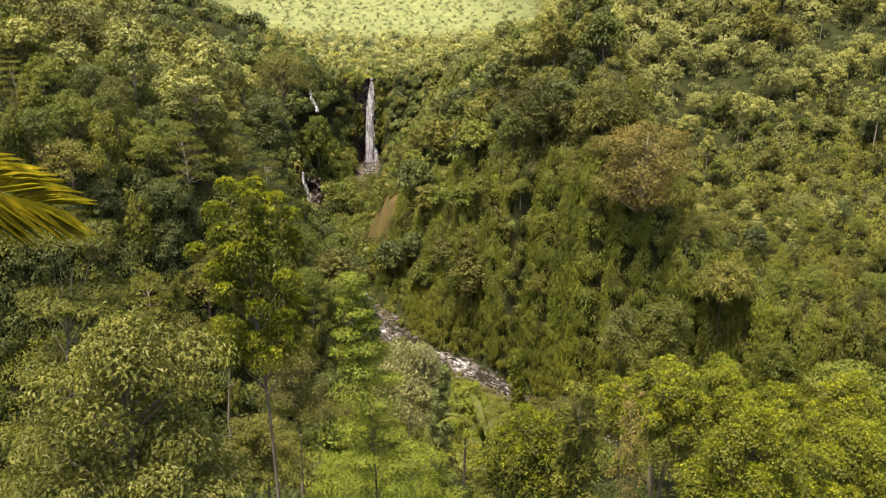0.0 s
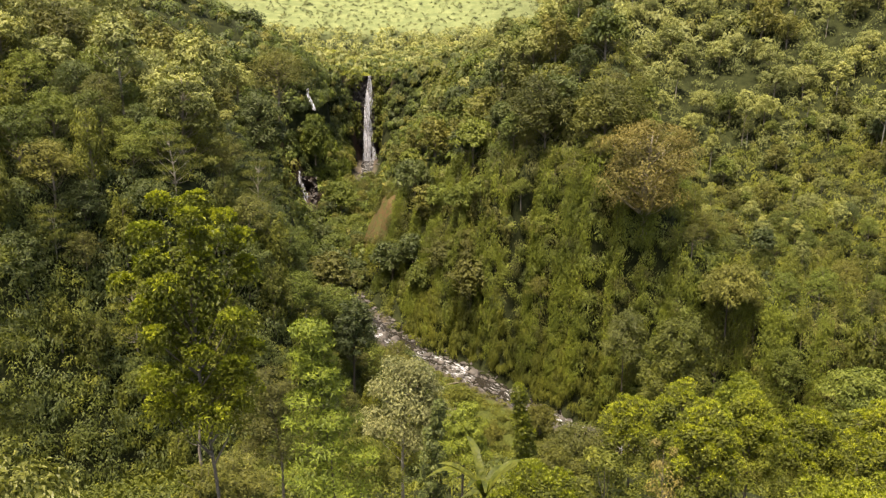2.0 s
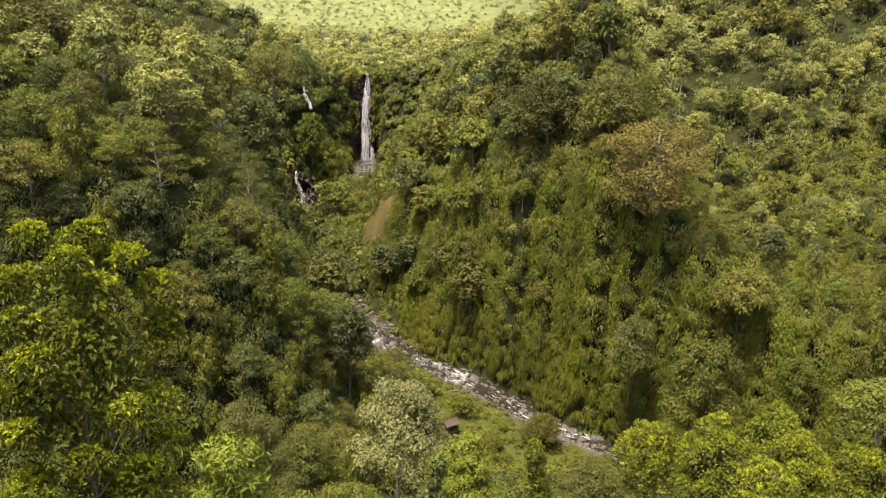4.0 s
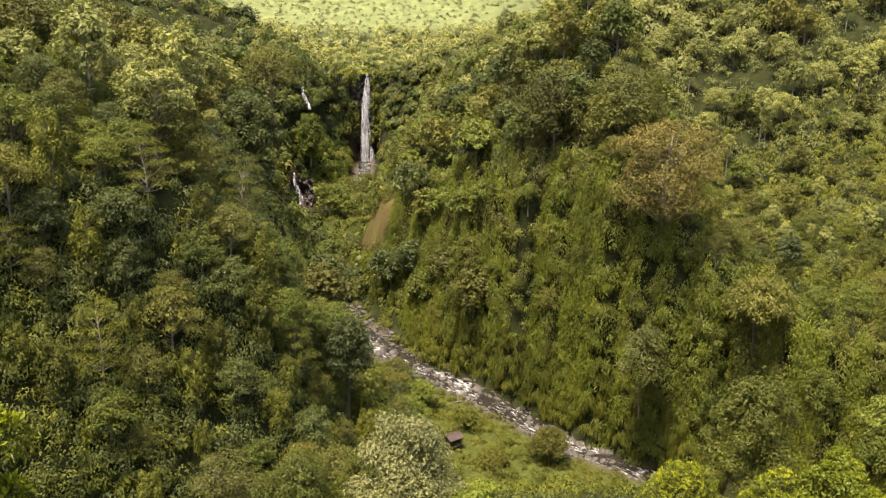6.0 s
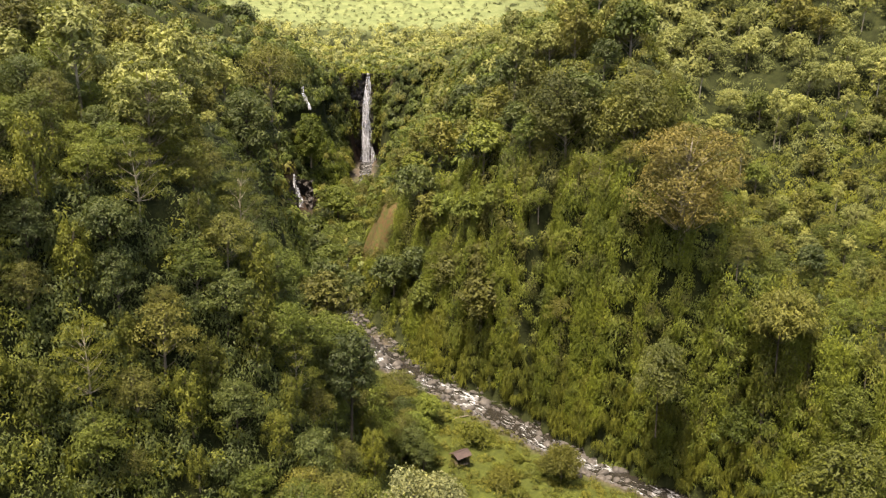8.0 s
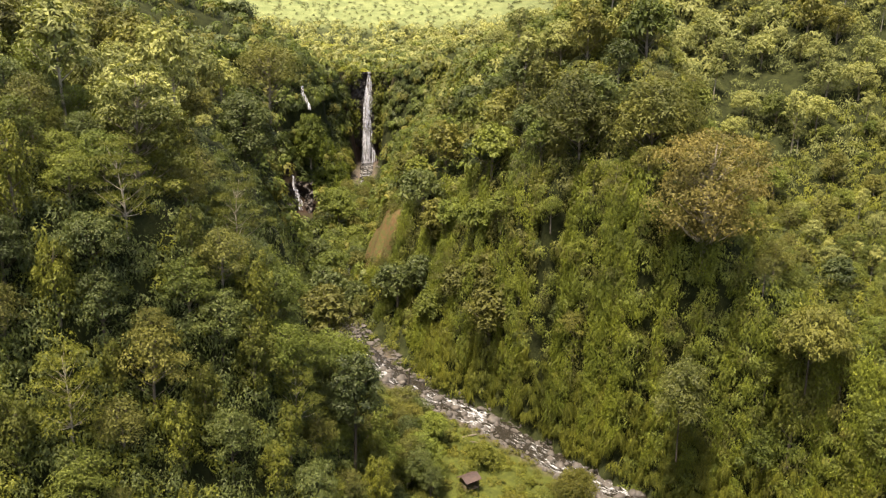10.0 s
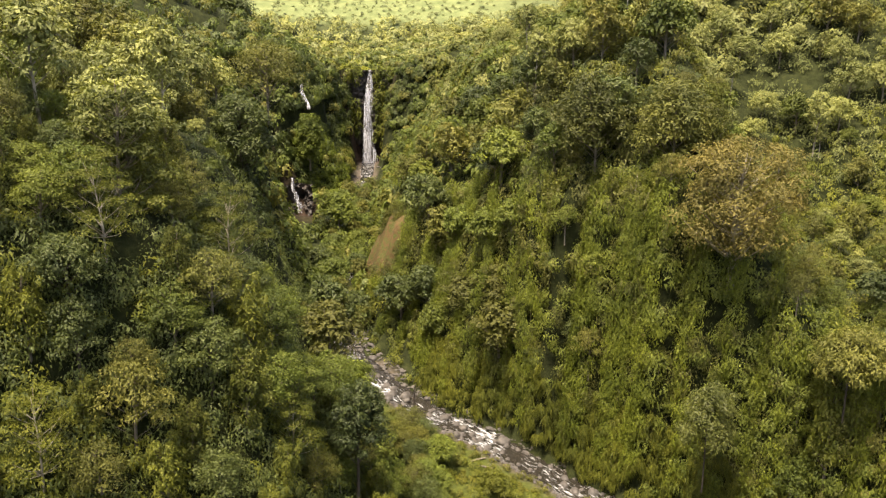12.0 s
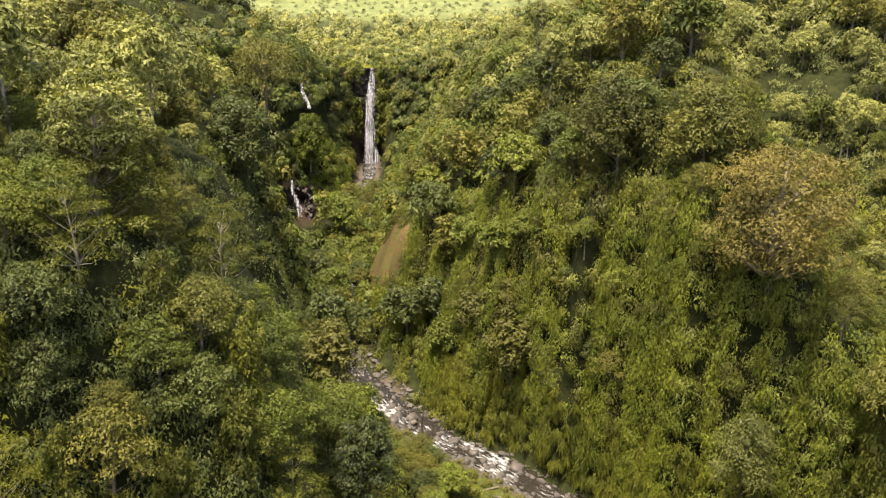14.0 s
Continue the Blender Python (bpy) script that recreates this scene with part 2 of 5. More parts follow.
# the lie of the land
RIVER = np.array([(-32, 349, 11.2), (-30, 320, 11), (-29, 290, 9.8), (-30, 262, 9), (-27, 225, 8.2), (-22.5, 190, 7.6), (-21, 167, 7), (-12.5, 155.5, 5),
                  (-4, 149, 2.4), (5.5, 142.8, 0.8), (12.5, 137, -0.6), (20, 130, -1.8), (26, 125.8, -2.3), (31.5, 121.5, -2.6), (52, 106, -4), (120, 84, -8)], float)
# along the gorge, by the y of the nearest water: far-bank cliff height, its steepness, width of the toe, slope above it
WALL = np.array([(84, 28, 2.6, 3, 0.40), (106, 29, 7.0, 1.8, 0.40), (121, 36, 9.0, 2.2, 0.60), (130, 41, 9.0, 2.6, 0.9), (138, 38, 6.5, 3.0, 1.15), (143, 37, 5.0, 4.2, 1.15),
                 (150, 32, 2.2, 4.6, 1.1), (160, 26, 1.15, 5.5, 1.0), (172, 20, 1.1, 6, 0.8), (179, 18, 3.0, 2.8, 0.65), (194, 19, 2.8, 2.8, 0.7), (205, 34, 1.4, 7, 0.6), (225, 45, 1.55, 9, 0.4), (262, 45, 1.45, 9, 0.4),
                 (320, 40, 1.4, 7, 0.4), (345, 35, 5, 5, 0.24), (349, 34, 6, 5, 0.21)], float)


def wave(x, y, seed, size):
    """Smooth rolling noise between -1 and 1."""
    r = np.random.RandomState(seed)
    out = 0
    for k in range(7):
        a, p, q = r.uniform(0, 6.28), r.uniform(0, 6.28), r.uniform(0.6, 1.7)
        out = out + np.sin((x * np.cos(a) + y * np.sin(a)) * q * 6.28 / size + p + 1.5 * np.sin((y * np.cos(a) - x * np.sin(a)) * 4 / size + q * 9)) / 3.2
    return np.clip(out, -1.3, 1.3)


def to_river(x, y):
    """Distance to the water's middle line, the nearest point's y and z, and the side (1: the cliff's)."""
    best = np.full(np.shape(x), 1e9)
    v, zr, side = np.zeros_like(best), np.zeros_like(best), np.zeros_like(best)
    for a, b in zip(RIVER[:-1], RIVER[1:]):
        ab = b - a
        u = np.clip(((x - a[0]) * ab[0] + (y - a[1]) * ab[1]) / (ab[0] ** 2 + ab[1] ** 2), 0, 1)
        d = np.hypot(x - a[0] - u * ab[0], y - a[1] - u * ab[1])
        s = np.where(ab[0] * (y - a[1]) - ab[1] * (x - a[0]) > 0, 1.0, -1.0)
        m = d < best
        best, v, zr, side = np.where(m, d, best), np.where(m, a[1] + u * ab[1], v), np.where(m, a[2] + u * ab[2], zr), np.where(m, s, side)
    return best, v, zr, np.where(v > 330, 1.0, side)


def crest(h, top, slope):
    return np.where(h < top, h, top + (h - top) * slope)


def smin(a, b, k):
    h = np.clip(0.5 + 0.5 * (b - a) / k, 0, 1)
    return b + (a - b) * h - k * h * (1 - h)


def height(x, y):
    x, y = np.asarray(x, float), np.asarray(y, float)
    d, v, zr, side = to_river(x, y)
    bed = zr - 0.5 + 0.9 * np.clip((d - 2.2) / 2.0, 0, 1)
    # the cliff's bank
    H, k, toe, m = (np.interp(v, WALL[:, 0], WALL[:, i]) for i in (1, 2, 3, 4))
    dd = np.maximum(d - toe + 1.3 * wave(x + 0.3 * y, y * 0.15 - x, 5, 26) * np.clip((d - 3) / 4, 0, 1) + 1.3 * wave(0.77 * x - 0.64 * y, 0.2 * x - 0.16 * y, 14, 9) * np.clip((d - 2) / 2, 0, 1), 0)
    run = dd - H / k
    rest = np.maximum(run - 14, 0)
    up = np.where(run < 0, k * dd, H + m * np.minimum(run, 14) + np.minimum(m, 0.42) * rest)
    cliff = bed + 0.4 + up
    shelf = 23 + 0.1 * (y - 120) + 0.55 * np.clip(y - 178, 0, 200) + 0.35 * np.clip(x - 66, 0, 200)
    w = np.clip((x - 34) / 14, 0, 1)
    cliff = cliff * (1 - w) + np.minimum(cliff, shelf) * w
    # the near hillside and the ridge on the other bank
    near = np.interp(y, [-60, 0, 12, 25, 50, 80, 112, 126, 400], [62, 53, 49.5, 44, 31.5, 16, 0.5, -4, -60]) + 1.0 * wave(x, y, 3, 30) - 0.002 * np.clip(np.abs(x) - 10, 0, 60) ** 2
    e = -(x + 22) * 0.6 + (y - 84) * 0.8
    g = -(x + 8) - 0.13 * np.clip(y - 111, 0, 45)
    bump = 2.2 * wave(x, y, 8, 22)
    face = smin(smin(8 + (e - 3) * 2.5, 3 + g * np.interp(y, [105, 136], [2.0, 1.75]), 4), zr + (d - 6 - 9 * np.clip((v - 200) / 20, 0, 1) * np.clip((300 - v) / 15, 0, 1)) * 2.1, 4) + bump
    ridge = crest(face, 45, 0.25)
    ridge = ridge + 0.10 * np.clip(y - 120, 0, 300) * (ridge > 30) * 0.5
    flat = bed + 0.05 * np.clip(d - 4, 0, 60) + 0.3
    other = np.maximum(np.maximum(flat, near), np.where(e > 0, ridge, -99))
    z = np.where(side > 0, cliff, other)
    z = np.where(d < 2.2, bed, z)
    niche = np.hypot(x + 46, y - 266)
    z = np.where((niche < 22) & (side < 0), np.minimum(z, 7.5 + np.maximum(niche - 7, 0) * 2.6), z)
    far = np.clip((y - 420) / 400, 0, 2)
    return z + 0.5 * wave(x, y, 11, 9) * np.clip((d - 4) / 4, 0, 1) + far * 30

# ---- mesh helpers ----
def mesh_from(name, verts, faces, material, smooth=False):
    """A mesh from arrays of points and of equal-sized faces."""
    verts, faces = np.asarray(verts, np.float32), np.asarray(faces, np.int32)
    me = bpy.data.meshes.new(name)
    n, k = faces.shape
    me.vertices.add(len(verts))
    me.vertices.foreach_set("co", verts.ravel())
    me.loops.add(n * k)
    me.loops.foreach_set("vertex_index", faces.ravel())
    me.polygons.add(n)
    me.polygons.foreach_set("loop_start", np.arange(n, dtype=np.int32) * k)
    me.polygons.foreach_set("use_smooth", np.full(n, smooth, bool))
    me.update(calc_edges=True)
    me.materials.append(material)
    return me


def part(name, me, parent, label=""):
    ob = new(name, me)
    ob.parent = parent
    return tagged(ob, label)


def unit(v):
    return v / np.maximum(np.linalg.norm(v, axis=-1, keepdims=True), 1e-6)


def leaf_blades(rng, base, axis, face, length, width, fold=0.25, droop=0.25):
    """Rhombic leaves, each folded along its midrib: points and triangles."""
    n = len(base)
    axis = unit(axis)
    across = unit(np.cross(axis, face) + rng.normal(0, 0.15, (n, 3)))
    norm = unit(np.cross(across, axis))
    L, W = np.broadcast_to(length, (n,))[:, None], np.broadcast_to(width, (n,))[:, None]
    mid = base + axis * L * 0.45
    tip = base + axis * L - np.array([0, 0, 1.0]) * L * droop
    v = np.stack([base, mid + across * W / 2 + norm * W * fold, tip, mid - across * W / 2 + norm * W * fold], 1).reshape(-1, 3)
    i = np.arange(n)[:, None] * 4
    f = np.concatenate([i + np.array([[0, 1, 2]]), i + np.array([[0, 2, 3]])], 0)
    return v, f


def leaf_darts(rng, base, axis, face, length, width, droop=0.25):
    """Simple pointed leaves, one triangle each, for plants far from the eye."""
    n = len(base)
    axis = unit(axis)
    across = unit(np.cross(axis, face) + rng.normal(0, 0.15, (n, 3)))
    L, W = np.broadcast_to(length, (n,))[:, None], np.broadcast_to(width, (n,))[:, None]
    tip = base + axis * L - np.array([0, 0, 1.0]) * L * droop
    v = np.stack([base - across * W / 2, base + across * W / 2, tip], 1).reshape(-1, 3)
    return v, np.arange(n * 3).reshape(-1, 3)


def tube(points, radii, sides=6):
    """A bent tapering tube through the points."""
    points, verts, faces = [Vector(p) for p in points], [], []
    for k, p in enumerate(points):
        d = (points[min(k + 1, len(points) - 1)] - points[max(k - 1, 0)]).normalized()
        a = d.orthogonal().normalized()
        b = d.cross(a)
        for s in range(sides):
            t = 6.2832 * s / sides
            verts.append(tuple(p + (a * math.cos(t) + b * math.sin(t)) * radii[k]))
    for k in range(len(points) - 1):
        for s in range(sides):
            i, j = k * sides + s, k * sides + (s + 1) % sides
            faces.append((i, j, j + sides, i + sides))
    return np.array(verts), np.array(faces)


def joined(pieces):
    vs, fs, at = [], [], 0
    for v, f in pieces:
        vs.append(v)
        fs.append(np.asarray(f) + at)
        at += len(v)
    return np.concatenate(vs), np.concatenate(fs)


def lobe_leaves(rng, centre, radii, count, length, width, droop=0.3, low=-0.35, axis_up=0.1, darts=True):
    """Leaves over the outside of one bough's mass: denser on top, some hanging inside."""
    n = count
    d = rng.normal(0, 1, (n, 3))
    d[:, 2] = np.where(d[:, 2] < low, -d[:, 2], d[:, 2])
    d = unit(d)
    r = 1 - 0.5 * rng.rand(n, 1) ** 2.2
    base = centre + d * r * radii
    base += rng.normal(0, 0.06, (n, 3)) * radii
    axis = np.cross(d, rng.normal(0, 1, (n, 3))) + 0.35 * d + rng.normal(0, 0.2, (n, 3)) + np.array([0, 0, axis_up])
    face = d + np.array([0, 0, 0.5]) + rng.normal(0, 0.28, (n, 3))
    s = rng.uniform(0.65, 1.25, n)
    if darts:
        return leaf_darts(rng, base, axis, face, length * s, width * s, droop)
    return leaf_blades(rng, base, axis, face, length * s, width * s, 0.22, droop)


def tree_meshes(name, seed, tall, trunk_share, spread, lobes, per_lobe, leaf, aspect, leaf_mat, bark_mat, trunk_r, form="dome", droop=0.3, flat=0.7, darts=True, puff=1.0, shoots=None):
    """Trunk with limbs, and a crown of leaf masses, for a tree of the height tall standing at the origin."""
    rng = np.random.RandomState(seed)
    start, crown_h = tall * trunk_share, tall * (1 - trunk_share)
    lean = rng.normal(0, 0.03, 2) * tall
    def stem(h):
        u = h / tall
        return np.array([lean[0] * u * u + 0.04 * tall * math.sin(u * 4 + seed) * u, lean[1] * u * u + 0.04 * tall * math.sin(u * 5 + seed * 2) * u, h])
    wood = [tube([stem(tall * u) - (np.array([0, 0, 2.5]) if u == 0 else 0) for u in (0, 0.15, 0.35, 0.55, 0.75, 0.92)],
                 [trunk_r * f for f in (1.25, 1, 0.82, 0.62, 0.4, 0.12)], 7)]
    leaves, young = [], []
    for k in range(lobes):
        u = (k + 0.5) / lobes
        turn = k * 2.39996 + rng.uniform(-0.5, 0.5)
        if form == "dome":
            # boughs spread evenly over the outside of a rounded crown
            up = 1 - 1.28 * u
            ring = math.sqrt(max(1 - up * up, 0.0))
            h = start + crown_h * (0.46 + 0.42 * up) + rng.normal(0, 0.03) * crown_h
            reach = spread * ring * (rng.uniform(0.74, 0.84) if shoots else rng.uniform(0.62, 0.95))
        elif form == "spire":
            h = start + crown_h * (0.05 + 0.9 * u)
            reach = spread * (1 - u) ** 0.8 * rng.uniform(0.45, 0.85)
        elif form == "layers":
            h = start + crown_h * (round(u * 5) / 5 * 0.9 + 0.06)
            reach = spread * (1.0 - 0.55 * u) * rng.uniform(0.35, 1.0)
        else:
            h = start + crown_h * (0.1 + 0.85 * u)
            reach = spread * (0.5 + 0.5 * math.sin(3.1 * u)) * rng.uniform(0.4, 1.0)
        c = stem(h) + np.array([math.cos(turn) * reach, math.sin(turn) * reach, 0])
        size = puff * spread * (rng.uniform(0.22, 0.38) if form == "dome" else rng.uniform(0.24, 0.44) * (1.15 - 0.4 * u))
        from_h = max(min(h, tall * 0.85) - reach * rng.uniform(0.5, 0.9) - 0.03 * tall, start * 0.8)
        a = stem(from_h)
        m = a * 0.45 + c * 0.55 + np.array([0, 0, -0.06 * reach])
        wood.append(tube([a, m, c], [trunk_r * 0.42 * (1.1 - 0.7 * u), trunk_r * 0.26 * (1.1 - 0.7 * u), trunk_r * 0.06], 4))
        leaves.append(lobe_leaves(rng, c, np.array([size, size, size * flat]), int(per_lobe * rng.uniform(0.75, 1.25)), leaf, leaf * aspect, droop, darts=darts))
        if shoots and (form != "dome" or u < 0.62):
            # tufts of young growth on top of the boughs; their pale colour also paints top light
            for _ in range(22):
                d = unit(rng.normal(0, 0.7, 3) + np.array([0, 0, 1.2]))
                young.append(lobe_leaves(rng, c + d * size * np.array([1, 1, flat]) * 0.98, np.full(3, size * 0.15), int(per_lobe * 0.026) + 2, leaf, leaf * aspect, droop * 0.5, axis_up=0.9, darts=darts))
    if form in ("dome", "open"):
        # the old, larger leaves of the inner crown
        mid = stem(start + crown_h * 0.5)
        for share in (0.72, 0.5):
            leaves.append(lobe_leaves(rng, mid, np.array([spread * share, spread * share, crown_h * share * 0.58]), int(per_lobe * (2.2 if leaf > 0.2 else 3.0)), leaf * (1.5 if leaf > 0.2 else 1.2), leaf * (1.5 if leaf > 0.2 else 1.2) * min(aspect * 1.3, 0.8), droop, darts=darts))
    v, f = joined(wood)
    trunk = mesh_from(name + "_trunk", v, f, bark_mat, True)
    v, f = joined(leaves)
    crown = mesh_from(name + "_crown", v, f, leaf_mat)
    if shoots:
        v, f = joined(young)
        return trunk, crown, mesh_from(name + "_shoots", v, f, shoots)
    return trunk, crown


def tree_thing(meshes, name, label, group):
    ob = tagged(new(name), label, "tree", group)
    part("trunk", meshes[0], ob)
    part("crown", meshes[1], ob)
    return ob


def place_copy(ob, x, y, z, turn, size, stretch=1.0):
    c = copy_thing(ob, Matrix.Identity(4))
    c.matrix_basis = Matrix.LocRotScale((x, y, z), Euler((0, 0, turn)), (size, size, size * stretch))
    return c


def clump_field(name, rng, x, y, radius, per, leaf, aspect, material, label, lift=0.25, droop=0.5, squash=0.8, category="shrubs", darts=True, rise=0.0):
    """Low growth: many leafy clumps over the ground, pushed out along its slope, as one mass."""
    e = 0.6
    z = height(x, y)
    gx, gy = (height(x + e, y) - height(x - e, y)) / (2 * e), (height(x, y + e) - height(x, y - e)) / (2 * e)
    nrm = unit(np.stack([-gx, -gy, np.ones_like(gx)], 1))
    n = len(x)
    r = radius * rng.uniform(0.6, 1.4, n)
    c = np.stack([x, y, z], 1) + nrm * (r * lift)[:, None] + np.array([0, 0, 1.0]) * (rise * rng.uniform(0.5, 1.3, n))[:, None]
    d = rng.normal(0, 1, (n, per, 3))
    d = unit(d + nrm[:, None, :] * 0.9)
    rr = r[:, None, None] * (1 - 0.45 * rng.rand(n, per, 1) ** 2)
    base = c[:, None, :] + d * rr * np.array([1, 1, squash])
    axis = np.cross(d, rng.normal(0, 1, d.shape)) + 0.35 * d + np.array([0, 0, -droop * 0.8])
    face = d + np.array([0, 0, 0.5]) + nrm[:, None, :] * 0.3 + rng.normal(0, 0.26, d.shape)
    s = rng.uniform(0.6, 1.3, n * per)
    if darts:
        v, f = leaf_darts(rng, base.reshape(-1, 3), axis.reshape(-1, 3), face.reshape(-1, 3), leaf * s, leaf * aspect * s, droop)
    else:
        v, f = leaf_blades(rng, base.reshape(-1, 3), axis.reshape(-1, 3), face.reshape(-1, 3), leaf * s, leaf * aspect * s, 0.2, droop)
    return tagged(new(name, mesh_from(name, v, f, material)), label, category, kind="stuff")


def spots(rng, n, x0, x1, y0, y1, keep=None):
    """Places spread evenly over the true surface of a stretch of land, kept to the wedge that the camera's view covers.
    """
    x, y = rng.uniform(x0, x1, n * 12), rng.uniform(y0, y1, n * 12)
    e = 0.8
    slope = np.hypot((height(x + e, y) - height(x - e, y)) / (2 * e), (height(x, y + e) - height(x, y - e)) / (2 * e))
    w = np.sqrt(1 + slope ** 2)
    ok = (rng.rand(len(x)) < w / 9.0) & (np.abs(x) < 0.58 * y + 8)
    x, y, slope = x[ok], y[ok], slope[ok]
    if keep is not None:
        d, v, zr, side = to_river(x, y)
        k = keep(x, y, height(x, y), slope, d, v, side)
        x, y = x[k], y[k]
    return x[:n], y[:n]


def thinned(x, y, gap, z_weight=0.6):
    """Drops places that crowd their neighbours."""
    z = height(x, y) * z_weight
    kept = []
    cells = {}
    for i in range(len(x)):
        key = (int(x[i] // gap), int(y[i] // gap))
        near = [j for a in (-1, 0, 1) for b in (-1, 0, 1) for j in cells.get((key[0] + a, key[1] + b), ())]
        if all((x[i] - x[j]) ** 2 + (y[i] - y[j]) ** 2 + (z[i] - z[j]) ** 2 > gap * gap for j in near):
            kept.append(i)
            cells.setdefault(key, []).append(i)
    return x[kept], y[kept]

# ---- the land ----
def scar_off(x, y):
    """Distance from the middle line of the old landslip, wider at its foot."""
    u = np.clip(((x + 12.5) * -6.5 + (y - 179.5) * 19) / (6.5 ** 2 + 19 ** 2), 0, 1)
    return np.hypot(x + 12.5 + 6.5 * u, y - 179.5 - 19 * u) - 0.8 * u


def ground_sheet():
    xs = np.concatenate([np.linspace(-900, -240, 12), np.linspace(-220, -75, 26), np.arange(-72, 100, 1.5), np.linspace(104, 260, 28), np.linspace(290, 1000, 12)])
    ys = np.concatenate([np.linspace(-500, -60, 8), np.linspace(-50, -4, 12), np.arange(0, 400, 1.5), np.linspace(405, 700, 40), np.linspace(730, 2500, 20)])
    X, Y = np.meshgrid(xs, ys)
    Z = height(X, Y)
    v = np.stack([X.ravel(), Y.ravel(), Z.ravel()], 1)
    w = len(xs)
    i = (np.arange(len(ys) - 1)[:, None] * w + np.arange(w - 1)[None, :]).ravel()
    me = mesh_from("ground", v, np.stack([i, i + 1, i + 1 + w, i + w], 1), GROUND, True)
    x, y, z = v.T
    d, vv, zr, side = to_river(x, y)
    soft = lambda a, lo, hi: np.clip((a - lo) / (hi - lo), 0, 1)
    marks = {
        "shingle": np.where(side > 0, np.where(vv < 156, 0.0, 1 - soft(d, 3.0, 4.0)), 1 - soft(d, 3.6, 5.0)) * ((y < 163) | ((y > 305) & (y < 347))),
        "grass": soft(y, 100, 112) * (side < 0) * (1 - soft(z, 8, 14)) * (y < 150),
        "soil": np.clip(3.2 - scar_off(x, y), 0, 1),
        "rock": np.maximum(np.clip(1.5 - np.hypot((x + 33) / 14, (y - 349) / 7), 0, 1), np.clip(1.6 - np.hypot((x + 47) / 10, (y - 266) / 12), 0, 1)),
        "field": soft(y, 425, 450) * np.clip(1.5 - np.abs(x + 45) / 110, 0, 1),
    }
    for name, a in marks.items():
        me.attributes.new(name, "FLOAT", "POINT").data.foreach_set("value", a.astype(np.float32))
    return tagged(new("ground", me), "dark leaf-littered slopes of a deep wooded gorge", "ground", kind="structure")


ground_sheet()


def river_ribbon():
    """The stream's surface, rippled, stepping down its rapids."""
    pts, across = [], np.linspace(-1, 1, 15)
    seg = np.hypot(np.diff(RIVER[:, 0]), np.diff(RIVER[:, 1]))
    at = np.concatenate([[0], np.cumsum(seg)])
    s = np.arange(0, at[-1], 0.5)
    c = np.stack([np.interp(s, at, RIVER[:, k]) for k in range(3)], 1)
    k = np.ones(9) / 9
    c[4:-4] = np.stack([np.convolve(c[:, j], k, "valid") for j in range(3)], 1)
    t = unit(np.gradient(c[:, :2], axis=0))
    side = np.stack([-t[:, 1], t[:, 0]], 1)
    # the upper reach is narrowed to keep its water out of the camera's view
    wide = (3.1 + 0.5 * np.sin(s * 0.21) + 0.35 * np.sin(s * 0.53 + 1)) * np.interp(s, [0, 12, 40, 165, 185], [1.6, 1.1, 0.4, 0.5, 1.2])
    P = c[:, None, :2] + side[:, None, :] * (across[None, :, None] * wide[:, None, None])
    Z = c[:, 2:3] + 0.12 * wave(P[..., 0], P[..., 1], 21, 2.2) + 0.0 * across[None, :]
    v = np.concatenate([P, Z[..., None]], 2).reshape(-1, 3)
    w = len(across)
    i = (np.arange(len(s) - 1)[:, None] * w + np.arange(w - 1)[None, :]).ravel()
    f = np.stack([i, i + 1, i + 1 + w, i + w], 1)
    me = mesh_from("river", v, f, RIVER_WATER, True)
    uv = me.uv_layers.new(name="flow")
    full = np.stack([np.broadcast_to(across[None, :] * wide[:, None], P.shape[:2]), np.broadcast_to(s[:, None], P.shape[:2])], 2).reshape(-1, 2)
    uv.data.foreach_set("uv", full[f.ravel()].astype(np.float32).ravel())
    return tagged(new("river", me), "shallow mountain stream with white rapids between boulders", "river", kind="structure")


river_ribbon()

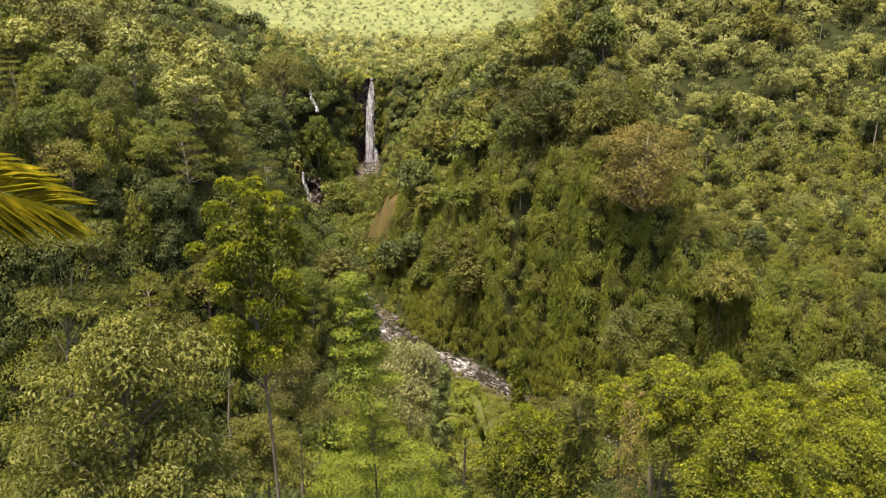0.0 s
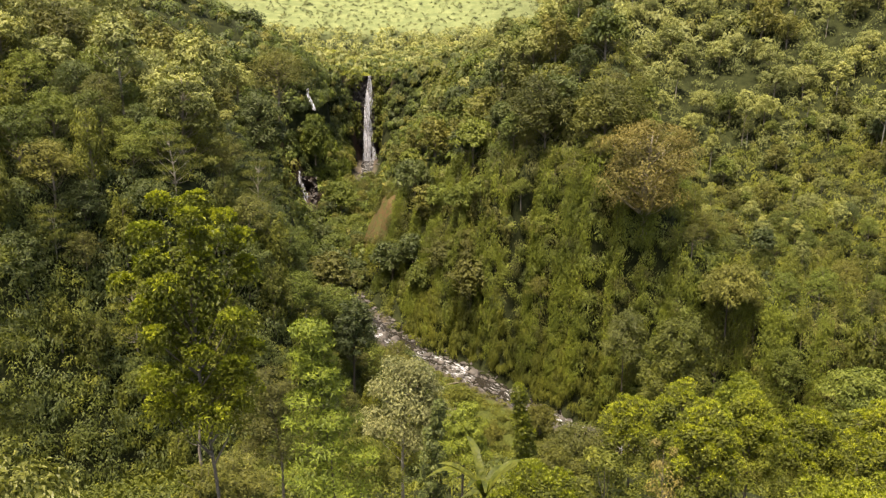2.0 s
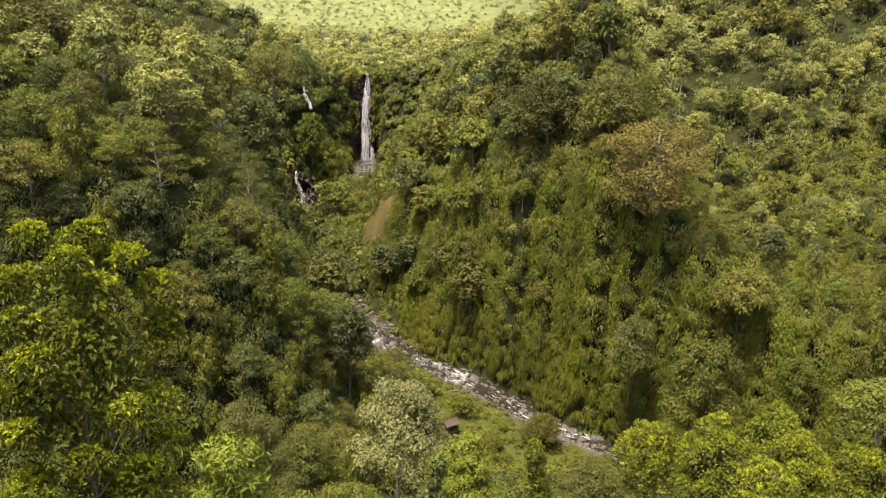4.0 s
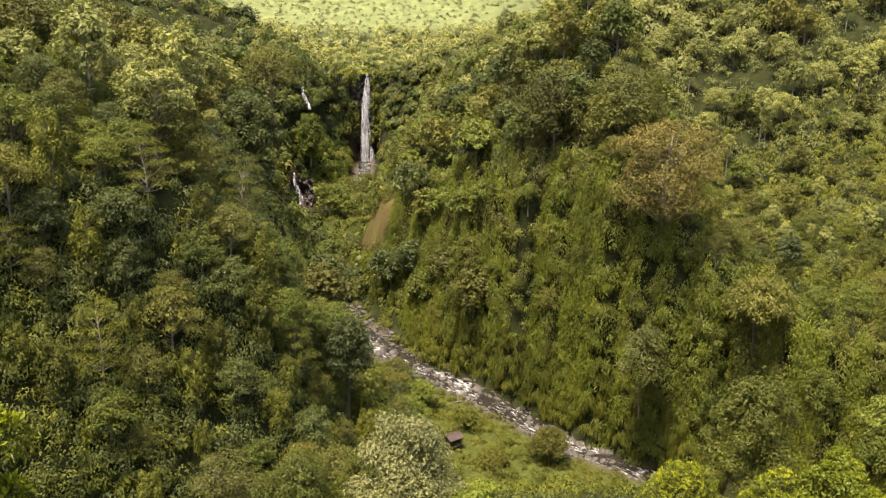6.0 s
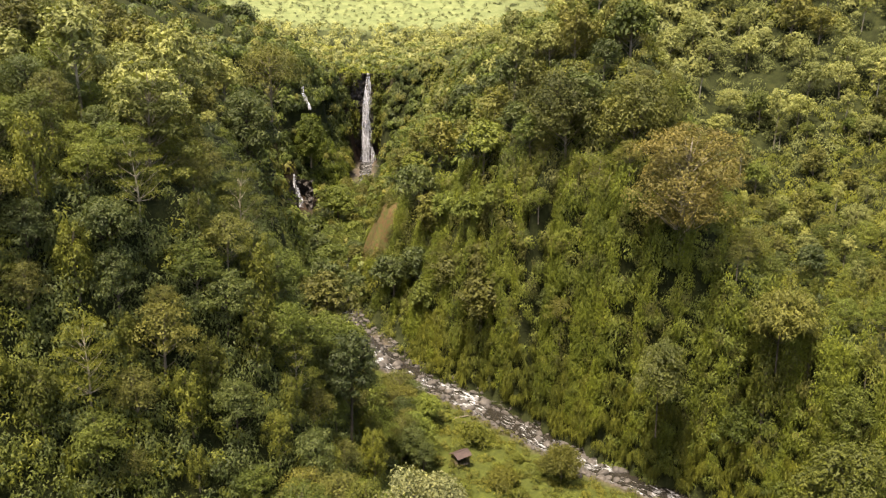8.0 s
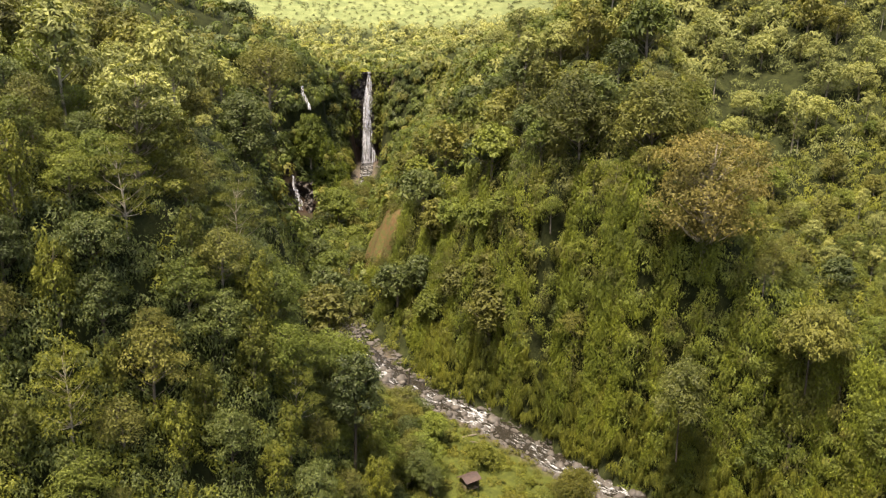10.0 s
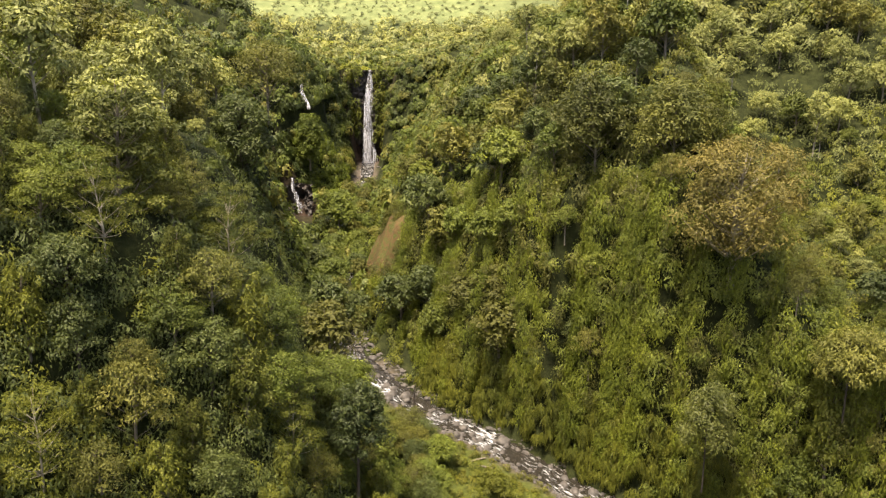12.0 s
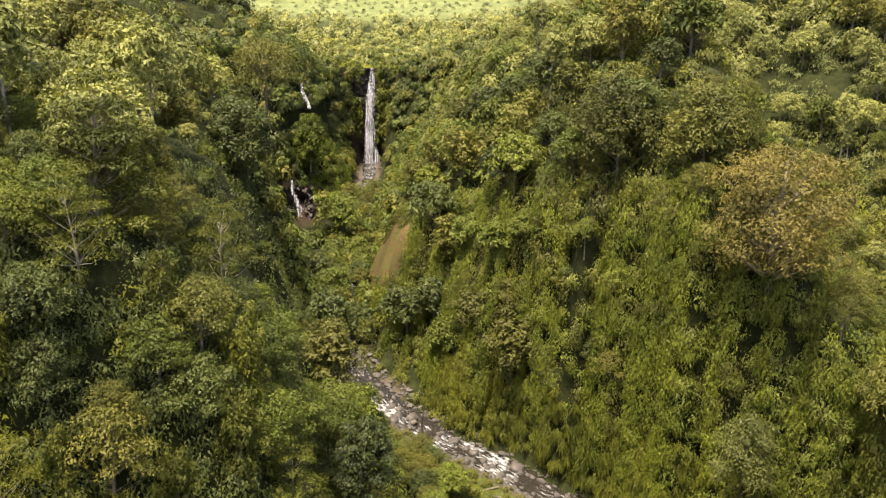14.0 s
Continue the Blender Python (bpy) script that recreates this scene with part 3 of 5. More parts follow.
# ---- trees: a few built, then copied over the slopes ----
KINDS = {
    "broadleaf": [tree_meshes("broadleaf", 10 + k, 9.0, 0.12, 3.5, 30, 165, 0.240, 0.62, LEAF_MID, BARK, 0.17, puff=1.05) for k in range(4)],
    "dark": [tree_meshes("dark", 30 + k, 9.0, 0.10, 3.3, 28, 165, 0.240, 0.60, LEAF_DARK, BARK_DARK, 0.18, puff=1.05) for k in range(3)],
    "olive": [tree_meshes("olive", 40 + k, 10.0, 0.16, 3.6, 28, 165, 0.235, 0.56, LEAF_OLIVE, BARK, 0.17, puff=1.05) for k in range(3)],
    "feathery": [tree_meshes("feathery", 50 + k, 10.0, 0.30, 4.2, 36, 170, 0.250, 0.36, LEAF_MID_BRIGHT, BARK_PALE, 0.12, "layers", 0.15, 0.35) for k in range(2)],
    "draped": [tree_meshes("draped", 55 + k, 10.0, 0.05, 2.5, 28, 165, 0.235, 0.6, LEAF_MID_BRIGHT, BARK, 0.17, "open", 0.8, 2.0, puff=0.9) for k in range(3)],
    "far_broadleaf": [tree_meshes("far_broadleaf", 70 + k, 9.0, 0.15, 3.8, 24, 85, 0.480, 0.62, LEAF_MID, BARK, 0.2) for k in range(3)],
    "far_olive": [tree_meshes("far_olive", 80 + k, 9.5, 0.18, 3.8, 24, 85, 0.480, 0.58, LEAF_OLIVE, BARK, 0.2, "open") for k in range(3)],
    "far_dark": [tree_meshes("far_dark", 90 + k, 9.0, 0.15, 3.8, 24, 85, 0.480, 0.62, LEAF_DARK, BARK, 0.2) for k in range(2)],
    "upper": [tree_meshes("upper", 95 + k, 8.5, 0.18, 3.6, 22, 80, 0.450, 0.50, LEAF_HAZY_UPPER, BARK, 0.16) for k in range(3)],
    "slim": [tree_meshes("slim", 60 + k, 12.0, 0.45, 2.4, 18, 80, 0.420, 0.50, LEAF_HAZY_UPPER, BARK_PALE, 0.14, "open", 0.3, 0.7) for k in range(3)],
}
NAMES = {
    "broadleaf": ("broadleaf_tree", "broadleaf forest tree with a lumpy mid-green crown", "broadleaf trees of the gorge"),
    "dark": ("evergreen_tree", "dense dark-green tree with glossy leaves", "dark evergreen trees of the gorge"),
    "olive": ("olive_green_tree", "open olive-green tree with a pale trunk", "olive-green trees of the gorge"),
    "feathery": ("feathery_tree", "tall light-green tree with flat feathery tiers", "feathery trees of the gorge"),
    "draped": ("creeper_clad_tree", "tree hung to the ground with green creepers", "creeper-clad trees of the gorge"),
    "upper": ("light_green_tree", "yellow-green tree on the upper slope, its colour paled for haze", "light trees of the upper slope"),
    "slim": ("slim_tree", "slim light-green tree with a bare pale trunk", "slim trees of the upper slope"),
    "far_broadleaf": ("broadleaf_tree", "distant mid-green tree on the upper slope", "trees of the upper slopes"),
    "far_olive": ("olive_green_tree", "distant olive-green tree on the upper slope", "trees of the upper slopes"),
    "far_dark": ("evergreen_tree", "distant dark-green tree on the upper slope", "trees of the upper slopes"),
}
FIRST = {}


def plant(kind, variant, x, y, z, turn, size, stretch=1.0, label=""):
    variant %= len(KINDS[kind])
    key = (kind, variant)
    if key not in FIRST:
        FIRST[key] = tree_thing(KINDS[kind][variant], *NAMES[kind])
        ob = FIRST[key]
        ob.matrix_basis = Matrix.LocRotScale((x, y, z), Euler((0, 0, turn)), (size, size, size * stretch))
    else:
        ob = place_copy(FIRST[key], x, y, z, turn, size, stretch)
    return tagged(ob, label)


rng = np.random.RandomState(4)
# trees that stand apart from the rest: place, top, height, and the room that they need
TAKEN = []


def own_tree(x, y, top, tall, name, label, seed, trunk_share, spread, lobes, per_lobe, leaf, aspect, leaf_mat, bark_mat, trunk_r, form="dome", droop=0.3, flat=0.7, room=1.0, category="tree", darts=True, puff=1.0, shoots=None):
    """A tree of its own make whose crown tops out at the given height above the stream."""
    me = tree_meshes(name, seed, tall, trunk_share, spread, lobes, per_lobe, leaf, aspect, leaf_mat, bark_mat, trunk_r, form, droop, flat, darts, puff, shoots)
    ob = tagged(new(name), label, category)
    part("trunk", me[0], ob)
    part("crown", me[1], ob)
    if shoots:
        part("young_growth", me[2], ob, "tufts of young leaves, coloured bright yellow-green as if lit from above")
    ob.matrix_basis = Matrix.LocRotScale((x, y, top - tall), Euler((0, 0, seed * 1.3)), (1, 1, 1))
    TAKEN.append((x, y, spread * room))
    return ob


# the near hillside
FULL = dict(darts=False)
FINE = dict(darts=True, puff=0.95)
YOUNG = dict(darts=True, puff=1.0, shoots=LEAF_LIT_SHOOT)
CLOVE = ("dome", 0.15, 1.0)
own_tree(-4.1, 9.5, 59.4, 8.9, "leafy_tree", "leafy tree with long pale-backed leaves on the near hillside", 101, 0.10, 1.45, 60, 478, 0.076, 0.54, LEAF_PALE_GREEN, BARK, 0.07, droop=0.35, **FULL)
own_tree(-4.4, 18.3, 58.9, 13.0, "tall_slender_tree", "tall slender tree with yellow-green leaf tufts and a bare pale trunk", 102, 0.60, 1.35, 44, 435, 0.086, 0.45, LEAF_TUFT, BARK, 0.055, "open", 0.35, 0.8, darts=False, puff=0.78, shoots=LEAF_LIT_SHOOT)
own_tree(-8.3, 17.0, 58.2, 12.0, "feathery_tree", "light-green feathery tree in flat tiers on the near hillside", 103, 0.35, 1.9, 56, 478, 0.115, 0.30, LEAF_MID_BRIGHT, BARK, 0.06, "layers", 0.1, 0.3, **FINE)
own_tree(-1.6, 15.3, 57.7, 10.5, "feathery_sapling", "bright green feathery sapling on a thin dark stem", 104, 0.30, 1.35, 46, 478, 0.081, 0.32, LEAF_SAPLING, BARK_DARK, 0.03, "spire", 0.1, 0.4, **FINE)
own_tree(0.0, 29.1, 50.0, 7.0, "columnar_tree", "narrow dark-green columnar tree on the near hillside", 105, 0.12, 0.75, 30, 290, 0.104, 0.54, LEAF_DARK, BARK, 0.05, "spire", 0.3, 1.2, **FINE)
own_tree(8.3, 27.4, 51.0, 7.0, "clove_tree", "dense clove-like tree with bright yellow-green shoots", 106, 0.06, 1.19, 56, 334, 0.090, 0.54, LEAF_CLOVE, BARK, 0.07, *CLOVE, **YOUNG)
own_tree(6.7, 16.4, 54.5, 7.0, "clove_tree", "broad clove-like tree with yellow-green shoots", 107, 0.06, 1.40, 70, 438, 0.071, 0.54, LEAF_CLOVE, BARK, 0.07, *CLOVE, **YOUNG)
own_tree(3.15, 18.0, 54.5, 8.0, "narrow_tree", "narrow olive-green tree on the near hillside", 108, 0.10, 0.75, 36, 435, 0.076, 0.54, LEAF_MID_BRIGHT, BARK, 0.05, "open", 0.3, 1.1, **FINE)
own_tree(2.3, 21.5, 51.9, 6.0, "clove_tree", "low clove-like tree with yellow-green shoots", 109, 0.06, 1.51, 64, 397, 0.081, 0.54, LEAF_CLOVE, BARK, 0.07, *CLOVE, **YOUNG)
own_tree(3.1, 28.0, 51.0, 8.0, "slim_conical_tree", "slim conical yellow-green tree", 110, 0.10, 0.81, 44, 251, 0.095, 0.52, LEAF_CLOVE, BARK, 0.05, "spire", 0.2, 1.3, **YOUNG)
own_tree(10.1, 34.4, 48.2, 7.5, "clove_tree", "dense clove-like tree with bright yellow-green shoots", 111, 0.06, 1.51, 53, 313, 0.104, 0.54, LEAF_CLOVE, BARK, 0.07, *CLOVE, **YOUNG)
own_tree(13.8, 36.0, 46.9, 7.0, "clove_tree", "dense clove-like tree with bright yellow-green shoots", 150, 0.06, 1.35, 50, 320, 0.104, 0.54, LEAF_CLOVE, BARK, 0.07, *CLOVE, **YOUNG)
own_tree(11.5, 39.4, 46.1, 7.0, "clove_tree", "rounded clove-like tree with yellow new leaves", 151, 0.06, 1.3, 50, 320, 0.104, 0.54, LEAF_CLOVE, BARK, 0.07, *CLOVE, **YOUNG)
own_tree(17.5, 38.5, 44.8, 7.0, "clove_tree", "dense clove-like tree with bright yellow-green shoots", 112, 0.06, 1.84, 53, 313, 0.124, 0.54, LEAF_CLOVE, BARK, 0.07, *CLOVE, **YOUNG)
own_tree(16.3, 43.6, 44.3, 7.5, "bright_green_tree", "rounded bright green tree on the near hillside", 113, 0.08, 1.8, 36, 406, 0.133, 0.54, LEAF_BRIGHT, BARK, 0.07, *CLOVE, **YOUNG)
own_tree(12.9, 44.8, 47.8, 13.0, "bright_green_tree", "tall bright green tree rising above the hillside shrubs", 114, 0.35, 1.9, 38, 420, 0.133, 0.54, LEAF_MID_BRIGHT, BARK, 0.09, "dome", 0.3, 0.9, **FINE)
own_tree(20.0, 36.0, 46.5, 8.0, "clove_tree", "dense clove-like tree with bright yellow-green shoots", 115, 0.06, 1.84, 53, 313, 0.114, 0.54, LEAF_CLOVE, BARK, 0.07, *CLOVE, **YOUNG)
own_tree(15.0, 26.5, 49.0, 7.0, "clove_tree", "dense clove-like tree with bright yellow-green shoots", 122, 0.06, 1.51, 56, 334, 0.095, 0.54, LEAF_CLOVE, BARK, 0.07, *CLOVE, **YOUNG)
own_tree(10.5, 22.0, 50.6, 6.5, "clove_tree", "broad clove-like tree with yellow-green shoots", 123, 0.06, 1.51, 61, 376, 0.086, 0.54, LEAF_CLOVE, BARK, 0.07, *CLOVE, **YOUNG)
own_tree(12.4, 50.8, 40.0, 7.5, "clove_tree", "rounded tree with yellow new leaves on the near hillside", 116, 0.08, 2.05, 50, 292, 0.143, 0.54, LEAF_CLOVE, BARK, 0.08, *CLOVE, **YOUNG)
own_tree(-2.4, 51.8, 42.2, 10.5, "pale_tree", "rounded tree with large pale grey-green leaves on the near hillside", 117, 0.18, 2.8, 42, 276, 0.187, 0.58, LEAF_PALE, BARK_PALE, 0.10, "dome", 0.35, 0.8, **FULL)
own_tree(-8.0, 40.5, 46.6, 8.5, "olive_bush_tree", "bushy olive-brown tree on the near hillside", 118, 0.08, 1.8, 38, 435, 0.104, 0.45, LEAF_OLIVE, BARK, 0.07, "dome", 0.3, 0.8, **FINE)
own_tree(5.2, 20.5, 53.0, 6.0, "dry_shrub", "dry reddish-brown twiggy shrub among the green", 119, 0.1, 0.5, 24, 102, 0.086, 0.32, LEAF_BRONZE, BARK, 0.03, "open", 0.5, 1.2, category="shrub", **FINE)
own_tree(1.3, 45.2, 42.2, 6.5, "bright_green_tree", "rounded bright green tree on the near hillside", 120, 0.08, 1.6, 34, 377, 0.124, 0.52, LEAF_BRIGHT, BARK, 0.07, **FINE)
own_tree(7.0, 40.0, 43.5, 5.5, "olive_bush_tree", "bushy olive-green tree on the near hillside", 121, 0.08, 1.8, 34, 406, 0.114, 0.49, LEAF_OLIVE, BARK, 0.07, **FINE)
own_tree(-6.9, 26.0, 49.4, 4.5, "round_bush", "pale yellow-green bush on the near hillside", 124, 0.05, 1.0, 26, 348, 0.086, 0.49, LEAF_MEADOW, BARK, 0.05, category="bush", **FINE)
own_tree(-3.6, 27.0, 47.4, 4.5, "round_bush", "feathery light green bush on the near hillside", 125, 0.05, 1.5, 34, 377, 0.086, 0.32, LEAF_SAPLING, BARK, 0.05, category="bush", **FINE)
own_tree(-0.8, 20.5, 51.4, 5.0, "round_bush", "feathery light green bush on the near hillside", 126, 0.05, 1.3, 34, 406, 0.076, 0.32, LEAF_SAPLING, BARK, 0.05, category="bush", **FINE)
own_tree(-7.6, 31.0, 47.0, 5.0, "round_bush", "olive-green bush on the near hillside", 127, 0.05, 1.5, 32, 377, 0.095, 0.45, LEAF_OLIVE, BARK, 0.05, category="bush", **FINE)
own_tree(4.6, 33.5, 46.0, 5.0, "round_bush", "yellow-green bush on the near hillside", 128, 0.05, 1.5, 32, 377, 0.095, 0.49, LEAF_MEADOW, BARK, 0.05, category="bush", **FINE)
own_tree(-3.5, 36.5, 44.6, 5.0, "round_bush", "mid-green bush on the near hillside", 129, 0.05, 1.7, 32, 377, 0.104, 0.49, LEAF_MID_BRIGHT, BARK, 0.05, category="bush", **FINE)
# trees of the gorge that catch the eye
own_tree(32.3, 127.6, 49.5, 16.5, "bronze_tree", "wide spreading tree with bronze-brown foliage and bare boughs", 130, 0.10, 7.9, 70, 270, 0.36, 0.5, LEAF_BRONZE, BARK_PALE, 0.42, "open", 0.3, 0.6, puff=0.85)
own_tree(-12.3, 108.3, 27.5, 17.0, "large_leaved_tree", "dense dark tree with large leaves beside the stream", 131, 0.30, 3.0, 44, 190, 0.30, 0.6, LEAF_DARK, BARK_DARK, 0.2, "dome", 0.4, 1.0)
own_tree(-39.2, 177.0, 51.5, 20.0, "great_dark_tree", "great dark round-crowned tree on the ridge", 132, 0.10, 5.9, 60, 190, 0.46, 0.55, LEAF_DARK, BARK_DARK, 0.4, "dome", 0.35, 0.9)
own_tree(28.3, 119.6, 22.5, 12.5, "pale_tree", "grey-green tree with pale leaves at the cliff's foot", 133, 0.02, 3.3, 50, 190, 0.30, 0.52, LEAF_PALE_GREEN, BARK_DARK, 0.08, "dome", 0.5, 1.1)
own_tree(42.5, 116.5, 30.0, 9.0, "olive_green_tree", "tall drooping olive-green tree on the cliff shelf", 134, 0.1, 4.2, 36, 170, 0.42, 0.4, LEAF_OLIVE, BARK_DARK, 0.1, "dome", 0.7, 1.0)
own_tree(52.5, 94.5, 23.0, 15.0, "leaning_tree", "spreading green tree with a pale leaning trunk", 135, 0.5, 4.6, 30, 150, 0.42, 0.55, LEAF_MID, BARK_PALE, 0.2, "dome", 0.3, 0.5)
own_tree(-32.0, 103.4, 58.5, 15.0, "feathery_tree", "tall yellow-green tree with a pale trunk on the ridge top", 136, 0.2, 5.0, 40, 170, 0.40, 0.45, LEAF_MID_BRIGHT, BARK, 0.2, "layers", 0.2, 0.45)
own_tree(18.5, 147.0, 56.0, 15.0, "broadleaf_tree", "broad light olive tree on the cliff's edge", 137, 0.03, 5.6, 46, 160, 0.46, 0.5, LEAF_OLIVE, BARK, 0.2, "dome", 0.25, 0.9, room=0.45)
own_tree(28.0, 141.0, 56.0, 15.0, "broadleaf_tree", "broad light olive tree on the cliff's edge", 138, 0.03, 5.2, 46, 160, 0.46, 0.5, LEAF_OLIVE, BARK, 0.2, "dome", 0.25, 0.9, room=0.45)
own_tree(-75.5, 330.0, 74.0, 22.0, "great_dark_tree", "lone dark rounded tree below the bright field", 139, 0.1, 8.0, 34, 90, 1.0, 0.6, LEAF_DARK, BARK_DARK, 0.4, "dome", 0.3, 0.9)
own_tree(-45.9, 232.0, 59.9, 18.0, "olive_green_tree", "wide olive-brown tree high above the dark ravine", 146, 0.1, 8.5, 60, 130, 0.5, 0.5, LEAF_OLIVE, BARK, 0.3, "dome", 0.3, 0.8)
own_tree(-44.4, 284.0, 36.5, 15.0, "bright_green_tree", "bright green tree on a spur beside the cascade", 147, 0.02, 4.6, 56, 130, 0.65, 0.5, LEAF_BRIGHT, BARK, 0.25, "open", 0.4, 1.2)
own_tree(-30.0, 238.0, 21.5, 11.0, "broadleaf_tree", "rounded tree standing before the fall's pool", 140, 0.1, 5.0, 30, 100, 0.7, 0.55, LEAF_MID, BARK, 0.2, "dome", 0.3, 0.9)
own_tree(16.0, 122.3, 4.6, 5.2, "round_bush", "round light-green bush beside the rapids", 141, 0.05, 3.0, 36, 170, 0.30, 0.45, LEAF_MEADOW, BARK, 0.1, "dome", 0.3, 0.8, category="bush")
own_tree(7.5, 119.5, 2.6, 3.6, "round_bush", "round light-green bush on the meadow", 142, 0.05, 2.3, 28, 150, 0.30, 0.45, LEAF_MEADOW, BARK, 0.1, "dome", 0.3, 0.8, category="bush")
own_tree(3.6, 130.0, 4.4, 4.0, "round_bush", "round green bush on the stream bank", 143, 0.05, 2.2, 28, 150, 0.30, 0.45, LEAF_MID_BRIGHT, BARK, 0.1, "dome", 0.3, 0.8, category="bush")
own_tree(-4.0, 134.0, 7.5, 5.5, "round_bush", "dark green bush on the stream bank", 144, 0.05, 2.6, 28, 150, 0.34, 0.5, LEAF_MID, BARK, 0.1, "dome", 0.3, 0.9, category="bush")
own_tree(-5.0, 126.0, 8.0, 6.5, "round_bush", "dark green bush above the hut", 145, 0.05, 2.8, 28, 150, 0.34, 0.5, LEAF_MID, BARK, 0.1, "dome", 0.3, 0.9, category="bush")


def clear(x, y):
    ok = scar_off(x, y) > 5.5
    for a, b, r in TAKEN:
        ok &= np.hypot(x - a, y - b) > r * 0.75
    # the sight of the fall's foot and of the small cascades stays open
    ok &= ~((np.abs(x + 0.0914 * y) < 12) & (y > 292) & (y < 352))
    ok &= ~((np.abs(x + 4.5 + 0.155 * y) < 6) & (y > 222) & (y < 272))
    # a strip of low bank stays treeless, to show the stream to the camera
    ok &= ~((x > -10.5) & (x < -6) & (y > 124) & (y < 150))
    return ok


def forest(n, gap, box, keep, mix, sizes):
    x, y = thinned(*spots(rng, n, *box, keep), gap)
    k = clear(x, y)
    x, y = x[k], y[k]
    kinds, p = list(mix), np.array(list(mix.values()), float)
    # growth beside the stream is shortened so that the camera sees the water
    d, v, zr, side = to_river(x, y)
    growth_scale = np.where((side < 0) & (y < 172), np.clip((d - 2) / 17, 0.3, 1), 1.0)
    # and likewise in a strip along the camera's sight line over the ridge
    growth_scale = np.where((np.abs(x + 28.5 + 0.18 * (y - 138)) < 8.5) & (y > 118) & (y < 206), 0.33, growth_scale)
    for a, b, short in zip(x, y, growth_scale):
        kind = kinds[rng.choice(len(kinds), p=p / p.sum())]
        plant(kind, rng.randint(9), a, b, float(height(a, b)) - 0.3, rng.uniform(0, 6.28), rng.uniform(*sizes) * short, rng.uniform(0.9, 1.15))
    return len(x)


# the ridge across the stream, the cliff, and the slopes above
MIX = {"broadleaf": 4, "dark": 2, "olive": 2.5, "feathery": 0.6, "draped": 2.5}
forest(1800, 3.35, (-66, -4, 84, 124), lambda x, y, z, s, d, v, side: (side < 0) & (d > 8) & (z > 6) & (x > -0.6 * y), {**MIX, "dark": 3, "draped": 4}, (0.40, 0.92))
forest(1100, 3.8, (-6, 75, 96, 150), lambda x, y, z, s, d, v, side: (side > 0) & (d > 2.4) & (z > 11), {**MIX, "dark": 1.2, "draped": 4}, (0.32, 0.72))
FAR_MIX = {"far_broadleaf": 3, "far_dark": 3.5, "far_olive": 3}
forest(420, 6.0, (-90, -34, 104, 190), lambda x, y, z, s, d, v, side: (side < 0) & (z > 46), {"upper": 6, "far_olive": 3, "slim": 2}, (0.8, 1.35))
forest(1200, 5.6, (-100, 34, 122, 205), lambda x, y, z, s, d, v, side: (d > np.where(y > 172, 2.0, 4.5)) & ((side < 0) | (y > 150)) & ((z > 9.5) | (y > 172)) & ~((side < 0) & (z > 46)), FAR_MIX, (0.7, 1.2))
forest(900, 5.2, (36, 115, 118, 190), lambda x, y, z, s, d, v, side: (side > 0) & (d > 20), {"upper": 1.5, "slim": 2, "far_olive": 3, "far_broadleaf": 3, "far_dark": 0.6}, (0.28, 0.72))
forest(800, 6.0, (10, 130, 165, 262), lambda x, y, z, s, d, v, side: (side > 0) & (d > 22) & (z > 38), {"upper": 6, "slim": 3, "far_olive": 1, "far_broadleaf": 0.4}, (0.55, 1.15))

# trees that hide the upper stream from the camera
at = np.concatenate([[0], np.cumsum(np.hypot(np.diff(RIVER[:, 0]), np.diff(RIVER[:, 1])))])
for k in range(46):
    run = np.interp(171 + 2.6 * k, RIVER[:8, 1][::-1], at[:8][::-1])
    x, y = (float(np.interp(run, at, RIVER[:, c])) for c in (0, 1))
    x += (2.4 + rng.uniform(0, 1.5)) * (1 if k % 2 else -1)
    plant(("far_broadleaf", "far_dark", "far_olive")[rng.randint(3)], k, x, y, float(height(x, y)) - 0.4, rng.uniform(0, 6.28), rng.uniform(0.45, 0.75))
# thicket at the foot of the spur, between ridge and meadow
for k in range(34):
    y = rng.uniform(108, 140)
    x = rng.uniform(-15, -3.0 - 0.12 * abs(y - 120))
    plant(("broadleaf", "olive", "dark")[rng.randint(3)], k, x, y, float(height(x, y)) - 0.4, rng.uniform(0, 6.28), rng.uniform(0.45, 0.72))

# trees that fill the recesses under the cliff's brow
for x, y, size in ((42.3, 121.8, 0.80), (44.3, 117.4, 0.95), (46.8, 116.6, 0.80), (29.3, 126.3, 0.60), (30.5, 125.9, 0.60)):
    plant("draped", int(x), x, y, float(height(x, y)) - 1.0, x, size)

for k in range(9):
    run = 256 + 3.6 * k
    p, q = (np.array([np.interp(run + o, at, RIVER[:, c]) for c in (0, 1)]) for o in (0, 2))
    out = np.array([p[1] - q[1], q[0] - p[0]]) / math.hypot(*(q - p)) * 3.4
    x, y = (float(c) for c in p + out)
    plant(("draped", "broadleaf")[k % 2], k, x, y, float(height(*p)) - 0.6 + 7.5 * (k % 3), k * 1.7, rng.uniform(0.85, 1.3), 1.2)

# ---- low growth ----
def low(n, *a, **k):
    x, y = spots(rng, n, *a, **k)
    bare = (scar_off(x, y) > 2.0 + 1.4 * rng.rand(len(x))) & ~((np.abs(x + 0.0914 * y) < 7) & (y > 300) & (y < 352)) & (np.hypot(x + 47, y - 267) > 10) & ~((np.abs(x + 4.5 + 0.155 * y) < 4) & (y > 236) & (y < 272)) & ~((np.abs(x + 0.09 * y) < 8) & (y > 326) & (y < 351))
    return rng, x[bare], y[bare]


